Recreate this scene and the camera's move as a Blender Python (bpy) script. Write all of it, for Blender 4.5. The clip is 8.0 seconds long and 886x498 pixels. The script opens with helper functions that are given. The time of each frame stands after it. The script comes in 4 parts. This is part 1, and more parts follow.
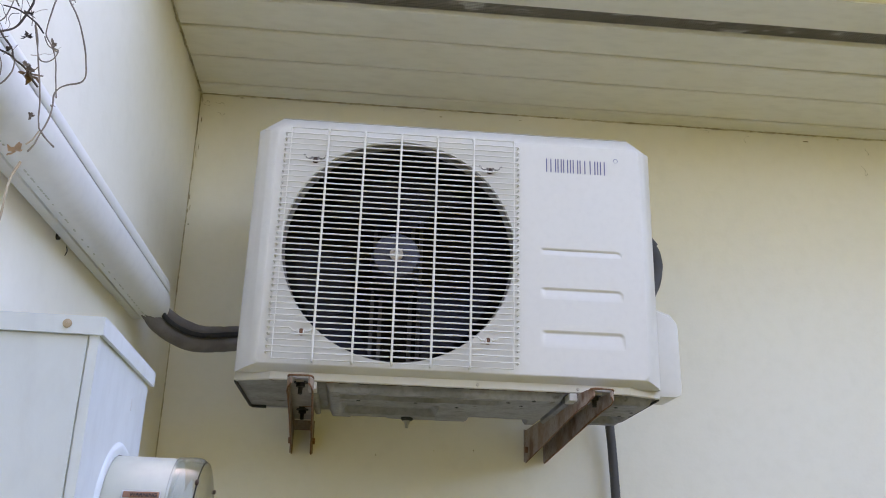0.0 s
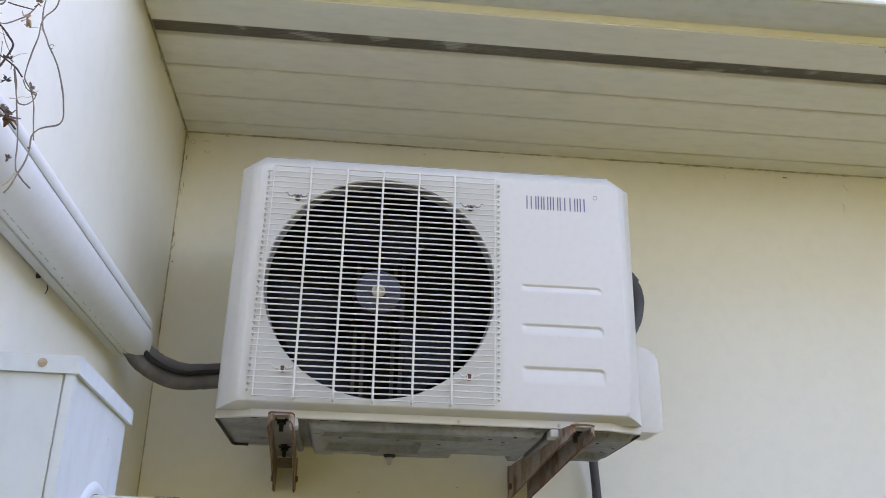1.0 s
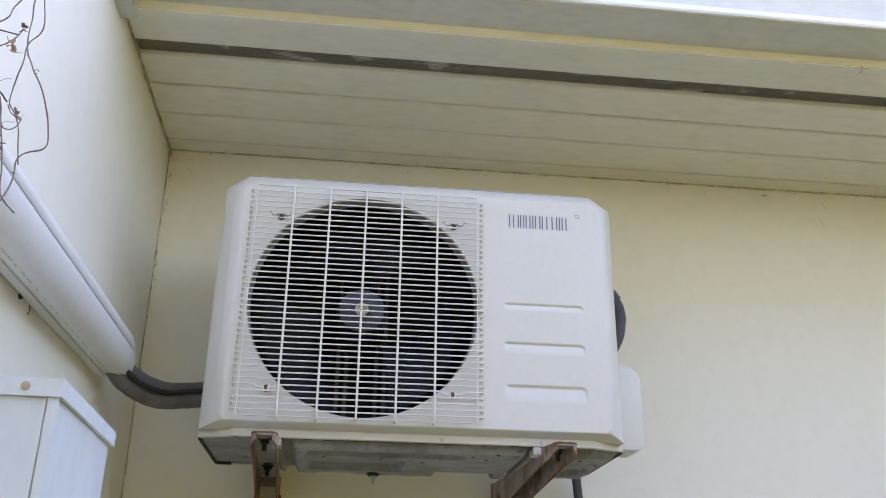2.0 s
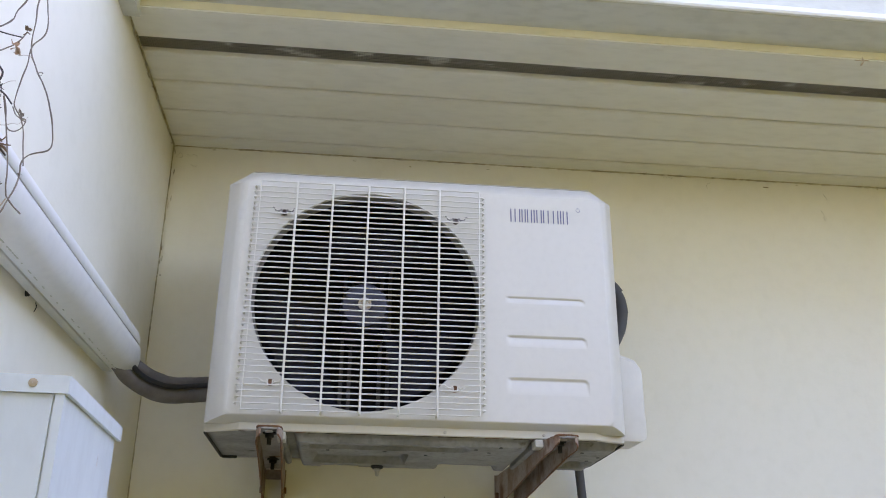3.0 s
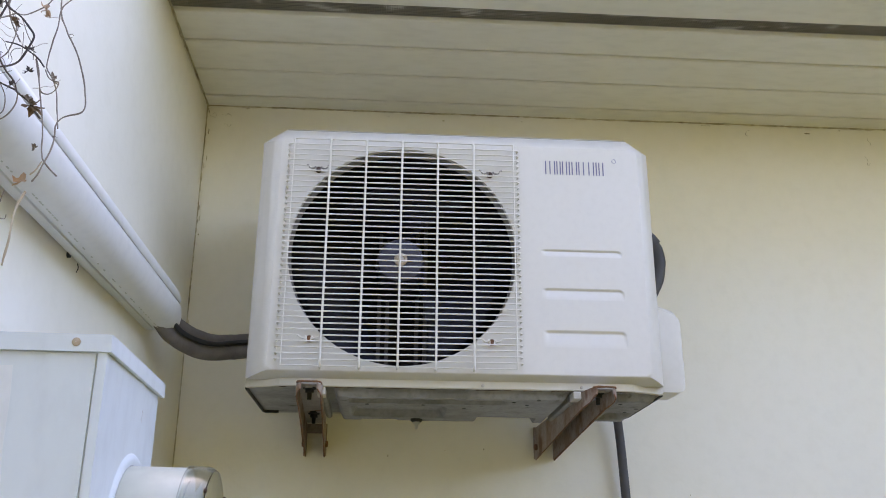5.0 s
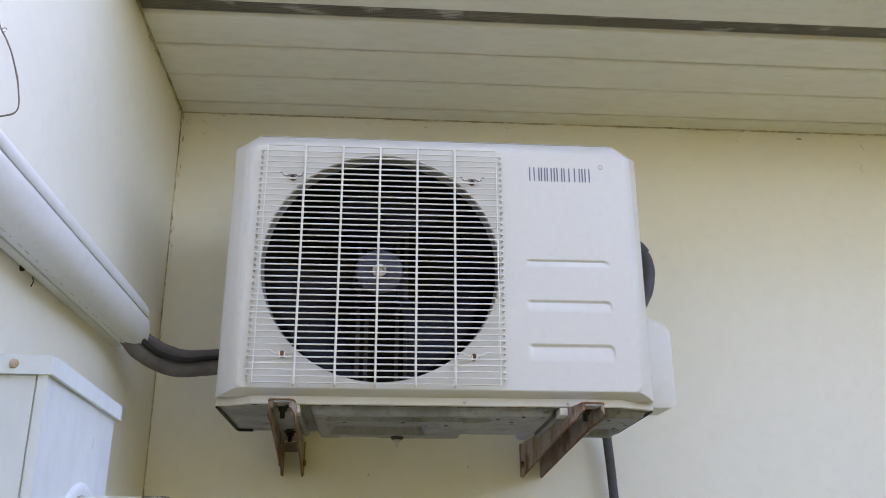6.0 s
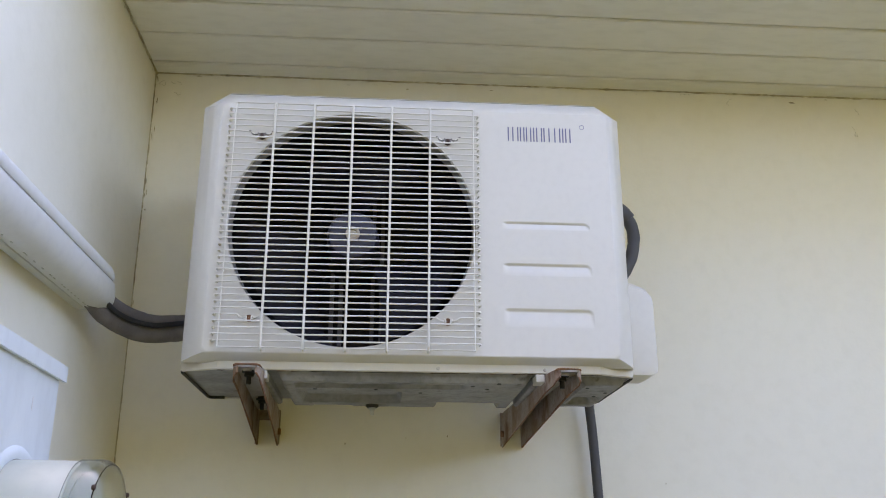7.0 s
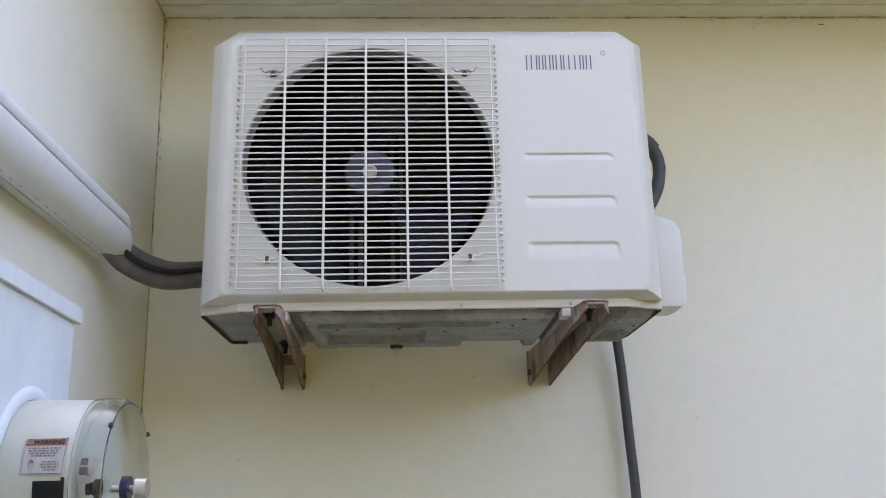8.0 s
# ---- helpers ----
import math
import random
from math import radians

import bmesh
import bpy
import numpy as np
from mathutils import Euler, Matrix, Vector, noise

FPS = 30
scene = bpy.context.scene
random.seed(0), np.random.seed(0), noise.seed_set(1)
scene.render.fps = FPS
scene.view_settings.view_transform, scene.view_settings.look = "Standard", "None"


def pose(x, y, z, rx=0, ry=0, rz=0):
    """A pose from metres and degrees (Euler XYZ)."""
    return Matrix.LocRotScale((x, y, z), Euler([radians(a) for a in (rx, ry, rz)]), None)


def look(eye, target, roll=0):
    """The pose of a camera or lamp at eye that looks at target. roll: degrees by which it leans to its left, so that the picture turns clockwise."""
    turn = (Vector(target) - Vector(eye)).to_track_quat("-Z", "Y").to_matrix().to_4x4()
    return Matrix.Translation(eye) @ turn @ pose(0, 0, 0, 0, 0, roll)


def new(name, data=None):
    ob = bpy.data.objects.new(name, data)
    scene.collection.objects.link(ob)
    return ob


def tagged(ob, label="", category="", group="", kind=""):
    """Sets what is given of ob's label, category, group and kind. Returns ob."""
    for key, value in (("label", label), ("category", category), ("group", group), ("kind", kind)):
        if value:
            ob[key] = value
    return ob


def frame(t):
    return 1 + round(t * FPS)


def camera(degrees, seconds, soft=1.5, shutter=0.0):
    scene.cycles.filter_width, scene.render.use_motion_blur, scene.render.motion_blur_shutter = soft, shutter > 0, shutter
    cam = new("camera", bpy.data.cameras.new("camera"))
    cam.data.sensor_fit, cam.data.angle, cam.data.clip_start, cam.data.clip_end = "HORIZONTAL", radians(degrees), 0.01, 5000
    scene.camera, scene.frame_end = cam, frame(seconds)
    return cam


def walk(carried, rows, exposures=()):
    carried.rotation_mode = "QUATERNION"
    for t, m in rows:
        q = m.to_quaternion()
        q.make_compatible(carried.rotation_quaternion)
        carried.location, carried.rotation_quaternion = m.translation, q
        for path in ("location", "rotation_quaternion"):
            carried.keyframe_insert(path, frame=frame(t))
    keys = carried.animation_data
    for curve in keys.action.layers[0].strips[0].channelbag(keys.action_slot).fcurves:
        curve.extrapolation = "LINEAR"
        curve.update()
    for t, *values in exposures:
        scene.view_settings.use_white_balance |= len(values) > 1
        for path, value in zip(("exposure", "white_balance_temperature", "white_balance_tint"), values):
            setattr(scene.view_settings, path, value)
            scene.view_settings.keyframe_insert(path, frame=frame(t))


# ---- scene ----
cam = camera(52.4, 8.0, soft=1.0)
PATH = [
    (0, (0.475, -2.113, 1.525), (0.628, -0.239, 2.206), 1.7),
    (0.5, (0.495, -2.122, 1.525), (0.658, -0.258, 2.23), 1.4),
    (1, (0.492, -2.128, 1.524), (0.661, -0.283, 2.278), 1.3),
    (1.5, (0.499, -2.129, 1.523), (0.679, -0.294, 2.299), 1.1),
    (2, (0.492, -2.141, 1.528), (0.695, -0.312, 2.312), 0.8),
    (3.5, (0.498, -2.169, 1.528), (0.674, -0.32, 2.271), 0.3),
    (4, (0.489, -2.186, 1.523), (0.625, -0.319, 2.228), 0.4),
    (4.5, (0.495, -2.178, 1.522), (0.604, -0.296, 2.192), 0.6),
    (6, (0.525, -2.085, 1.555), (0.66, -0.213, 2.248), -0.1),
    (6.5, (0.555, -2.06, 1.558), (0.691, -0.193, 2.261), 0.3),
    (7, (0.579, -2.027, 1.55), (0.712, -0.137, 2.193), 0.1),
    (7.5, (0.594, -2.0, 1.543), (0.68, -0.091, 2.131), 0.3),
    (8, (0.587, -1.981, 1.533), (0.668, -0.058, 2.075), -1.3),
]
walk(cam, [(t, look(eye, target, roll)) for t, eye, target, roll in PATH],
     exposures=[(0.0, 3.0, 7250, 29), (8.0, 3.0, 7250, 29)])

# ---- light ----
world = bpy.data.worlds.new("world")
scene.world = world
world.use_nodes = True
sky = world.node_tree.nodes.new("ShaderNodeTexSky")
sky.sky_type, sky.sun_disc = "NISHITA", False
sky.dust_density, sky.ozone_density = 1.5, 1.0
SUN_UP, SUN_ROUND = 63.0, -20.0
sky.sun_elevation, sky.sun_rotation = radians(SUN_UP), radians(SUN_ROUND)
world.node_tree.links.new(sky.outputs["Color"], world.node_tree.nodes["Background"].inputs["Color"])
world.node_tree.nodes["Background"].inputs["Strength"].default_value = 0.15
lamp = bpy.data.lights.new("sun", "SUN")
lamp.energy, lamp.angle, lamp.color = 2.6, radians(0.55), (1.0, 0.95, 0.86)
sun = new("sun", lamp)
sun.matrix_world = look((0, 0, 0), (-math.sin(radians(SUN_ROUND)) * math.cos(radians(SUN_UP)), -math.cos(radians(SUN_ROUND)) * math.cos(radians(SUN_UP)), -math.sin(radians(SUN_UP))))

# ---- small helpers ----
def part(name, bm, material, parent=None, label="", smooth=False, bevel=0.0):
    """Links a bmesh as one mesh object under a thing or a part."""
    if bevel:
        bmesh.ops.bevel(bm, geom=[e for e in bm.edges if len(e.link_faces) == 2 and e.calc_face_angle(0) > 0.6],
                        offset=bevel, segments=2, affect="EDGES", profile=0.6)
    bmesh.ops.recalc_face_normals(bm, faces=bm.faces)
    me = bpy.data.meshes.new(name)
    bm.to_mesh(me)
    bm.free()
    if smooth:
        me.polygons.foreach_set("use_smooth", [True] * len(me.polygons))
        me.set_sharp_from_angle(angle=radians(38))
    me.materials.append(material)
    ob = new(name, me)
    if parent is not None:
        ob.parent = parent
    if label:
        ob["label"] = label
    return ob


def thing(name, label, category, at=(0, 0, 0), group="", kind=""):
    return tagged(placed(new(name), at), label, category, group, kind)


def placed(ob, at):
    ob.location = at
    return ob


def box(bm, lo, hi):
    vs = [bm.verts.new((x, y, z)) for x in (lo[0], hi[0]) for y in (lo[1], hi[1]) for z in (lo[2], hi[2])]
    for f in ((0, 1, 3, 2), (4, 6, 7, 5), (0, 4, 5, 1), (2, 3, 7, 6), (0, 2, 6, 4), (1, 5, 7, 3)):
        bm.faces.new([vs[i] for i in f])
    return bm


def boxed(lo, hi):
    return box(bmesh.new(), lo, hi)


def loft(bm, rings, close=True, cap_first=False, cap_last=False):
    """Skins rings of points that have the same count. Returns the rings' vertices."""
    rows = [[bm.verts.new(p) for p in ring] for ring in rings]
    n = len(rows[0])
    for a, b in zip(rows, rows[1:]):
        for i in range(n if close else n - 1):
            j = (i + 1) % n
            bm.faces.new((a[i], a[j], b[j], b[i]))
    if cap_first:
        bm.faces.new(rows[0][::-1])
    if cap_last:
        bm.faces.new(rows[-1])
    return rows


def curved(points, steps=8):
    """A Catmull-Rom line through the points."""
    p = [Vector(q) for q in points]
    p = [2 * p[0] - p[1], *p, 2 * p[-1] - p[-2]]
    out = []
    for a, b, c, d in zip(p, p[1:], p[2:], p[3:]):
        for i in range(steps):
            t = i / steps
            out.append(0.5 * (2 * b + (c - a) * t + (2 * a - 5 * b + 4 * c - d) * t * t + (3 * b - a - 3 * c + d) * t ** 3))
    return out + [p[-2]]


def tube(bm, points, r, seg=10, end=None, rough=0.0, closed=False):
    """A round bar along the points, tapering from r to end, with a rough radius if wanted."""
    p = [Vector(q) for q in points]
    n, side, rings = len(p), None, []
    for i, q in enumerate(p):
        d = (p[(i + 1) % n] - p[i - 1]) if closed else (p[min(i + 1, n - 1)] - p[max(i - 1, 0)])
        d.normalize()
        if side is None:
            side = d.orthogonal().normalized()
        side = (side - d * side.dot(d)).normalized()
        up = d.cross(side)
        k = (r + ((end if end is not None else r) - r) * i / max(n - 1, 1)) * (1 + rough * noise.noise(q * 90))
        rings.append([q + k * (math.cos(a) * side + math.sin(a) * up) for a in (2 * math.pi * j / seg for j in range(seg))])
    if closed:
        rings.append(rings[0])
    loft(bm, rings, True, not closed, not closed)
    if closed:
        bmesh.ops.remove_doubles(bm, verts=bm.verts, dist=1e-6)
    return bm


def turned(bm, profile, centre, axis="x", seg=40, cap=False):
    """A turned body: profile of (along the axis, radius)."""
    rings = []
    for h, r in profile:
        ring = []
        for i in range(seg):
            a = 2 * math.pi * i / seg
            u, v = r * math.cos(a), r * math.sin(a)
            q = {"x": (h, u, v), "y": (u, h, v), "z": (u, v, h)}[axis]
            ring.append(Vector(centre) + Vector(q))
        rings.append(ring)
    loft(bm, rings, True, cap, cap)
    return bm


# ---- materials ----
def material(name, base, rough=0.5, metal=0.0, other=None, amount=0.3, scale=6.0, fine=60.0, bump=0.1, bump_scale=200.0,
             spots=None, spot_scale=9.0, spot_from=0.62, spot_soft=0.1, transmission=0.0, ior=1.45, stretch=(1, 1, 1), sheen=0.0, tones=0.0):
    m = bpy.data.materials.new(name)
    m.use_nodes = True
    nt = m.node_tree
    n, l = nt.nodes, nt.links
    p = n["Principled BSDF"]
    p.inputs["Roughness"].default_value = rough
    p.inputs["Metallic"].default_value = metal
    p.inputs["IOR"].default_value = ior
    p.inputs["Transmission Weight"].default_value = transmission
    geo = n.new("ShaderNodeNewGeometry")
    mapping = n.new("ShaderNodeMapping")
    mapping.inputs["Scale"].default_value = stretch
    l.new(geo.outputs["Position"], mapping.inputs["Vector"])

    def noise_node(s, detail=4.0, w=0.0):
        t = n.new("ShaderNodeTexNoise")
        t.noise_dimensions = "4D"
        t.inputs["W"].default_value = w
        t.inputs["Scale"].default_value = s
        t.inputs["Detail"].default_value = detail
        l.new(mapping.outputs["Vector"], t.inputs["Vector"])
        return t.outputs["Fac"]

    def ramp(fac, lo, hi):
        r = n.new("ShaderNodeMapRange")
        r.interpolation_type = "SMOOTHSTEP"
        r.inputs["From Min"].default_value, r.inputs["From Max"].default_value = lo, hi
        l.new(fac, r.inputs["Value"])
        return r.outputs["Result"]

    def mix(fac, a, b, k=1.0):
        x = n.new("ShaderNodeMix")
        x.data_type = "RGBA"
        if k != 1.0:
            s = n.new("ShaderNodeMath")
            s.operation = "MULTIPLY"
            s.inputs[1].default_value = k
            l.new(fac, s.inputs[0])
            fac = s.outputs[0]
        l.new(fac, x.inputs["Factor"])
        for socket, v in ((x.inputs["A"], a), (x.inputs["B"], b)):
            if isinstance(v, tuple):
                socket.default_value = (*v, 1)
            else:
                l.new(v, socket)
        return x.outputs["Result"]

    other = other or tuple(0.72 * c for c in base)
    col = mix(ramp(noise_node(scale, 5, 1.3), 0.35, 0.72), base, other, amount)
    col = mix(ramp(noise_node(fine, 3, 4.1), 0.4, 0.75), col, tuple(0.8 * c for c in other), amount * 0.6)
    if spots:
        col = mix(ramp(noise_node(spot_scale, 7, 7.7), spot_from, spot_from + spot_soft), col, spots)
    if tones:
        info = n.new("ShaderNodeObjectInfo")
        col = mix(info.outputs["Random"], col, tuple(0.6 * c for c in other), tones)
    l.new(col, p.inputs["Base Color"])
    rr = n.new("ShaderNodeMapRange")
    rr.inputs["To Min"].default_value, rr.inputs["To Max"].default_value = max(rough - 0.08, 0.02), min(rough + 0.1, 1)
    l.new(noise_node(fine * 0.4, 3, 9.0), rr.inputs["Value"])
    l.new(rr.outputs["Result"], p.inputs["Roughness"])
    if bump:
        b = n.new("ShaderNodeBump")
        b.inputs["Strength"].default_value = bump
        b.inputs["Distance"].default_value = 0.002
        l.new(noise_node(bump_scale, 6, 2.0), b.inputs["Height"])
        l.new(b.outputs["Normal"], p.inputs["Normal"])
    return m


WALL = material("cream_render", (0.82, 0.785, 0.675), 0.75, other=(0.81, 0.77, 0.61), amount=0.22, scale=2.0, fine=35, bump=0.16, bump_scale=110,
                spots=(0.78, 0.73, 0.56), spot_scale=11, spot_from=0.74, spot_soft=0.15)
SOFFIT = material("cream_soffit_paint", (0.80, 0.78, 0.69), 0.6, other=(0.77, 0.74, 0.62), amount=0.5, scale=4, fine=50, bump=0.25, bump_scale=160,
                  spots=(0.50, 0.43, 0.26), spot_scale=22, spot_from=0.72, spot_soft=0.06, stretch=(0.35, 1, 1))
TRIM = material("cream_trim_paint", (0.80, 0.745, 0.52), 0.6, other=(0.72, 0.65, 0.42), amount=0.4, scale=8, bump=0.3, stretch=(0.3, 1, 1))
GUTTER = material("grey_gutter_paint", (0.66, 0.66, 0.60), 0.45, other=(0.52, 0.52, 0.46), amount=0.5, scale=5, bump=0.15, stretch=(0.4, 1, 1))
GUTTER_LIP = material("white_gutter_paint", (0.84, 0.84, 0.82), 0.4, amount=0.1)
GRIME = material("dirty_caulk", (0.66, 0.60, 0.42), 0.9, other=(0.22, 0.17, 0.09), amount=0.85, scale=16, fine=120, bump=0.8, bump_scale=300)
SCREEN_DIRT = material("clogged_screen_wire", (0.20, 0.185, 0.15), 0.85, other=(0.32, 0.29, 0.235), amount=0.8, scale=9, fine=160, bump=0.6, stretch=(0.5, 1, 1),
                       spots=(0.58, 0.56, 0.50), spot_scale=26, spot_from=0.56, spot_soft=0.1)
CRACK = material("crack_dirt", (0.36, 0.32, 0.19), 0.9, other=(0.22, 0.19, 0.11), amount=0.7, scale=60)
# near-black that puts the shade of gaps and hollows into the colour
GAP_DARK = material("painted_gap_dark", (0.045, 0.04, 0.032), 0.9, amount=0.4)
CASE = material("white_appliance_paint", (0.65, 0.62, 0.55), 0.38, other=(0.595, 0.565, 0.49), amount=0.18, scale=5, fine=70, bump=0.05, bump_scale=500,
                spots=(0.54, 0.52, 0.46), spot_scale=34, spot_from=0.775, spot_soft=0.07)
CASE_TOP = material("dusty_white_paint", (0.68, 0.655, 0.61), 0.5, other=(0.56, 0.53, 0.46), amount=0.55, scale=24, fine=140, bump=0.15)
WIRE = material("white_coated_wire", (0.74, 0.71, 0.63), 0.35, amount=0.15, scale=30, bump=0.0)
DARK_SCREW = material("dark_rusty_screw", (0.075, 0.045, 0.033), 0.8, amount=0.5, scale=90, bump=0.5)
WIRE_OLD = material("worn_wire", (0.24, 0.22, 0.20), 0.6, metal=0.3, amount=0.5, scale=60, bump=0.2)
FAN = material("dark_fan_plastic", (0.012, 0.011, 0.024), 0.5, other=(0.017, 0.015, 0.032), amount=0.6, scale=18, bump=0.05)
SHROUD = material("dull_grey_sheet", (0.25, 0.24, 0.215), 0.6, other=(0.18, 0.17, 0.15), amount=0.6, scale=14, bump=0.1)
HUB = material("grey_hub_plastic", (0.048, 0.048, 0.075), 0.4, amount=0.3, scale=30, bump=0.05)
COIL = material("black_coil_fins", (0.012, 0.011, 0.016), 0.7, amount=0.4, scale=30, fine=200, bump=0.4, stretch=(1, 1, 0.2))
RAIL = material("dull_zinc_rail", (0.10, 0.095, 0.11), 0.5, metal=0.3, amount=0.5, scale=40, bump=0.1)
PAN = material("dirty_zinc_sheet", (0.30, 0.295, 0.29), 0.6, metal=0.0, other=(0.15, 0.148, 0.14), amount=0.7, scale=16, fine=90, bump=0.25,
               spots=(0.09, 0.08, 0.06), spot_scale=30, spot_from=0.62, spot_soft=0.12)
RUST = material("rusty_painted_steel", (0.40, 0.34, 0.29), 0.75, metal=0.15, other=(0.25, 0.14, 0.08), amount=0.8, scale=18, fine=140, bump=0.6,
                spots=(0.165, 0.078, 0.038), spot_scale=15, spot_from=0.53, spot_soft=0.16)
WEB = material("grey_zinc_with_rust", (0.42, 0.40, 0.385), 0.65, metal=0.2, other=(0.27, 0.24, 0.21), amount=0.7, scale=22, fine=140, bump=0.4,
               spots=(0.20, 0.09, 0.04), spot_scale=24, spot_from=0.60, spot_soft=0.12)
RUST_EDGE = material("bare_rust", (0.25, 0.115, 0.055), 0.9, other=(0.10, 0.055, 0.035), amount=0.8, scale=60, bump=0.8)
STEEL = material("worn_steel", (0.55, 0.53, 0.5), 0.35, metal=0.9, other=(0.35, 0.24, 0.16), amount=0.5, scale=90)
BLACK = material("black_rubber", (0.022, 0.022, 0.024), 0.6, amount=0.4, scale=40, bump=0.15)
LAGGING = material("weathered_foam_lagging", (0.125, 0.112, 0.104), 0.75, other=(0.20, 0.18, 0.165), amount=0.7, scale=28, fine=180, bump=0.5, bump_scale=260)
HOSE = material("dark_grey_hose", (0.06, 0.06, 0.066), 0.55, other=(0.09, 0.09, 0.09), amount=0.5, scale=30, bump=0.2)
DUCT = material("white_pvc_cover", (0.70, 0.70, 0.655), 0.42, other=(0.68, 0.68, 0.66), amount=0.4, scale=5, fine=60, bump=0.06,
                spots=(0.55, 0.54, 0.46), spot_scale=30, spot_from=0.72, spot_soft=0.08)
CABINET = material("pale_grey_cabinet_paint", (0.66, 0.71, 0.72), 0.42, other=(0.71, 0.745, 0.745), amount=0.7, scale=5, fine=40, bump=0.1,
                   spots=(0.75, 0.775, 0.77), spot_scale=7, spot_from=0.68, spot_soft=0.05, stretch=(1, 1, 0.45))
PATCH = material("offwhite_touch_up", (0.76, 0.77, 0.76), 0.45, other=(0.70, 0.72, 0.72), amount=0.5, scale=7, bump=0.1, stretch=(1, 1, 0.4))
METER = material("grey_meter_housing", (0.50, 0.505, 0.41), 0.4, other=(0.45, 0.455, 0.37), amount=0.4, scale=12, bump=0.04)
GLASS = material("clear_polycarbonate", (0.93, 0.95, 0.93), 0.06, transmission=1.0, ior=1.3, amount=0.05, bump=0.0)
CLEAR = material("cloudy_plastic", (0.75, 0.75, 0.72), 0.3, transmission=0.6, amount=0.2, bump=0.0)
LABEL = material("white_sticker", (0.82, 0.80, 0.78), 0.5, amount=0.15, scale=80, bump=0.0)
LABEL_BAND = material("faded_orange_ink", (0.58, 0.29, 0.16), 0.5, amount=0.2, scale=120, bump=0.0)
LABEL_INK = material("grey_print", (0.30, 0.24, 0.22), 0.6, amount=0.2, bump=0.0)
INK_BLUE = material("slate_blue_print", (0.15, 0.15, 0.24), 0.5, amount=0.35, scale=120, bump=0.0)
VINE = material("dry_brown_stem", (0.17, 0.135, 0.105), 0.85, other=(0.30, 0.25, 0.19), amount=0.8, scale=22, fine=300, bump=0.5)
VINE_DARK = material("dead_dark_stem", (0.045, 0.038, 0.036), 0.85, other=(0.11, 0.085, 0.065), amount=0.8, scale=26, bump=0.5)
VINE_PALE = material("bleached_stem", (0.55, 0.46, 0.34), 0.85, other=(0.4, 0.28, 0.16), amount=0.7, scale=30, bump=0.4)
LEAF_DRY = material("withered_leaf", (0.30, 0.20, 0.12), 0.9, other=(0.16, 0.10, 0.06), amount=0.8, scale=60, bump=0.5)
LEAF_PALE = material("pale_withered_leaf", (0.62, 0.47, 0.33), 0.9, other=(0.5, 0.3, 0.16), amount=0.6, scale=60, bump=0.5)
BLUE_HOSE = material("navy_hose", (0.012, 0.016, 0.05), 0.3, amount=0.4, scale=20, bump=0.05)
GRASS = material("dry_lawn", (0.036, 0.040, 0.004), 0.95, other=(0.046, 0.050, 0.005), amount=0.8, scale=1.5, fine=20, bump=1.0, bump_scale=30)
# strong yellow, chosen for the light it throws up rather than for concrete
BOUNCE_STRIP = material("bounce_strip_yellow", (0.064, 0.063, 0.005), 0.85, other=(0.054, 0.053, 0.004), amount=0.6, scale=3, bump=0.5)
# tint of the unseen blocking walls, set for the yellow-green light they bounce
LIGHT_BLOCK = material("light_block_yellow_green", (0.080, 0.077, 0.006), 0.9, other=(0.100, 0.095, 0.008), amount=0.8, scale=5, bump=1.0, bump_scale=20)
ROOF = material("roof_tiles", (0.36, 0.24, 0.18), 0.8, other=(0.25, 0.17, 0.13), amount=0.6, scale=4, bump=0.5)

# ---- the setting ----
SOFFIT_Z = 2.684


def structure(name, bm, material, label, category, **k):
    return tagged(part(name, bm, material, None, "", **k), label, category, "", "structure")


bm = bmesh.new()
size = 400
vs = [[bm.verts.new((x, y, 0)) for y in (-size, -30, -8, 0, 8, 30, size)] for x in (-size, -30, -8, 0, 8, 30, size)]
for a, b in zip(vs, vs[1:]):
    for i in range(6):
        bm.faces.new((a[i], b[i], b[i + 1], a[i + 1]))
structure("ground", bm, GRASS, "dry yellow-green lawn round the house", "ground")


# unseen strip added below the eave as a reflector for soffit and wall
structure("pavement", boxed((0.0, -2.7, -0.05), (6.0, 0.0, 0.012)), BOUNCE_STRIP, "unseen ground strip added to bounce yellow light up the house", "pavement")
# three unseen walls added to block low sky and bounce yellow-green light
structure("wall_boundary_low", boxed((2.6, -6.3, 0.0), (6.6, -6.0, 2.6)), LIGHT_BLOCK, "unseen lower yellow-green wall added to block low sky light", "wall")
structure("wall_boundary_side", boxed((6.6, -6.3, 0.0), (6.9, 0.0, 3.1)), LIGHT_BLOCK, "unseen yellow-green side wall added to block light from the right", "wall")
structure("wall_boundary", boxed((-12.0, -5.3, 0.0), (2.6, -5.0, 4.8)), LIGHT_BLOCK, "unseen tall yellow-green wall added to block and tint the light", "wall")


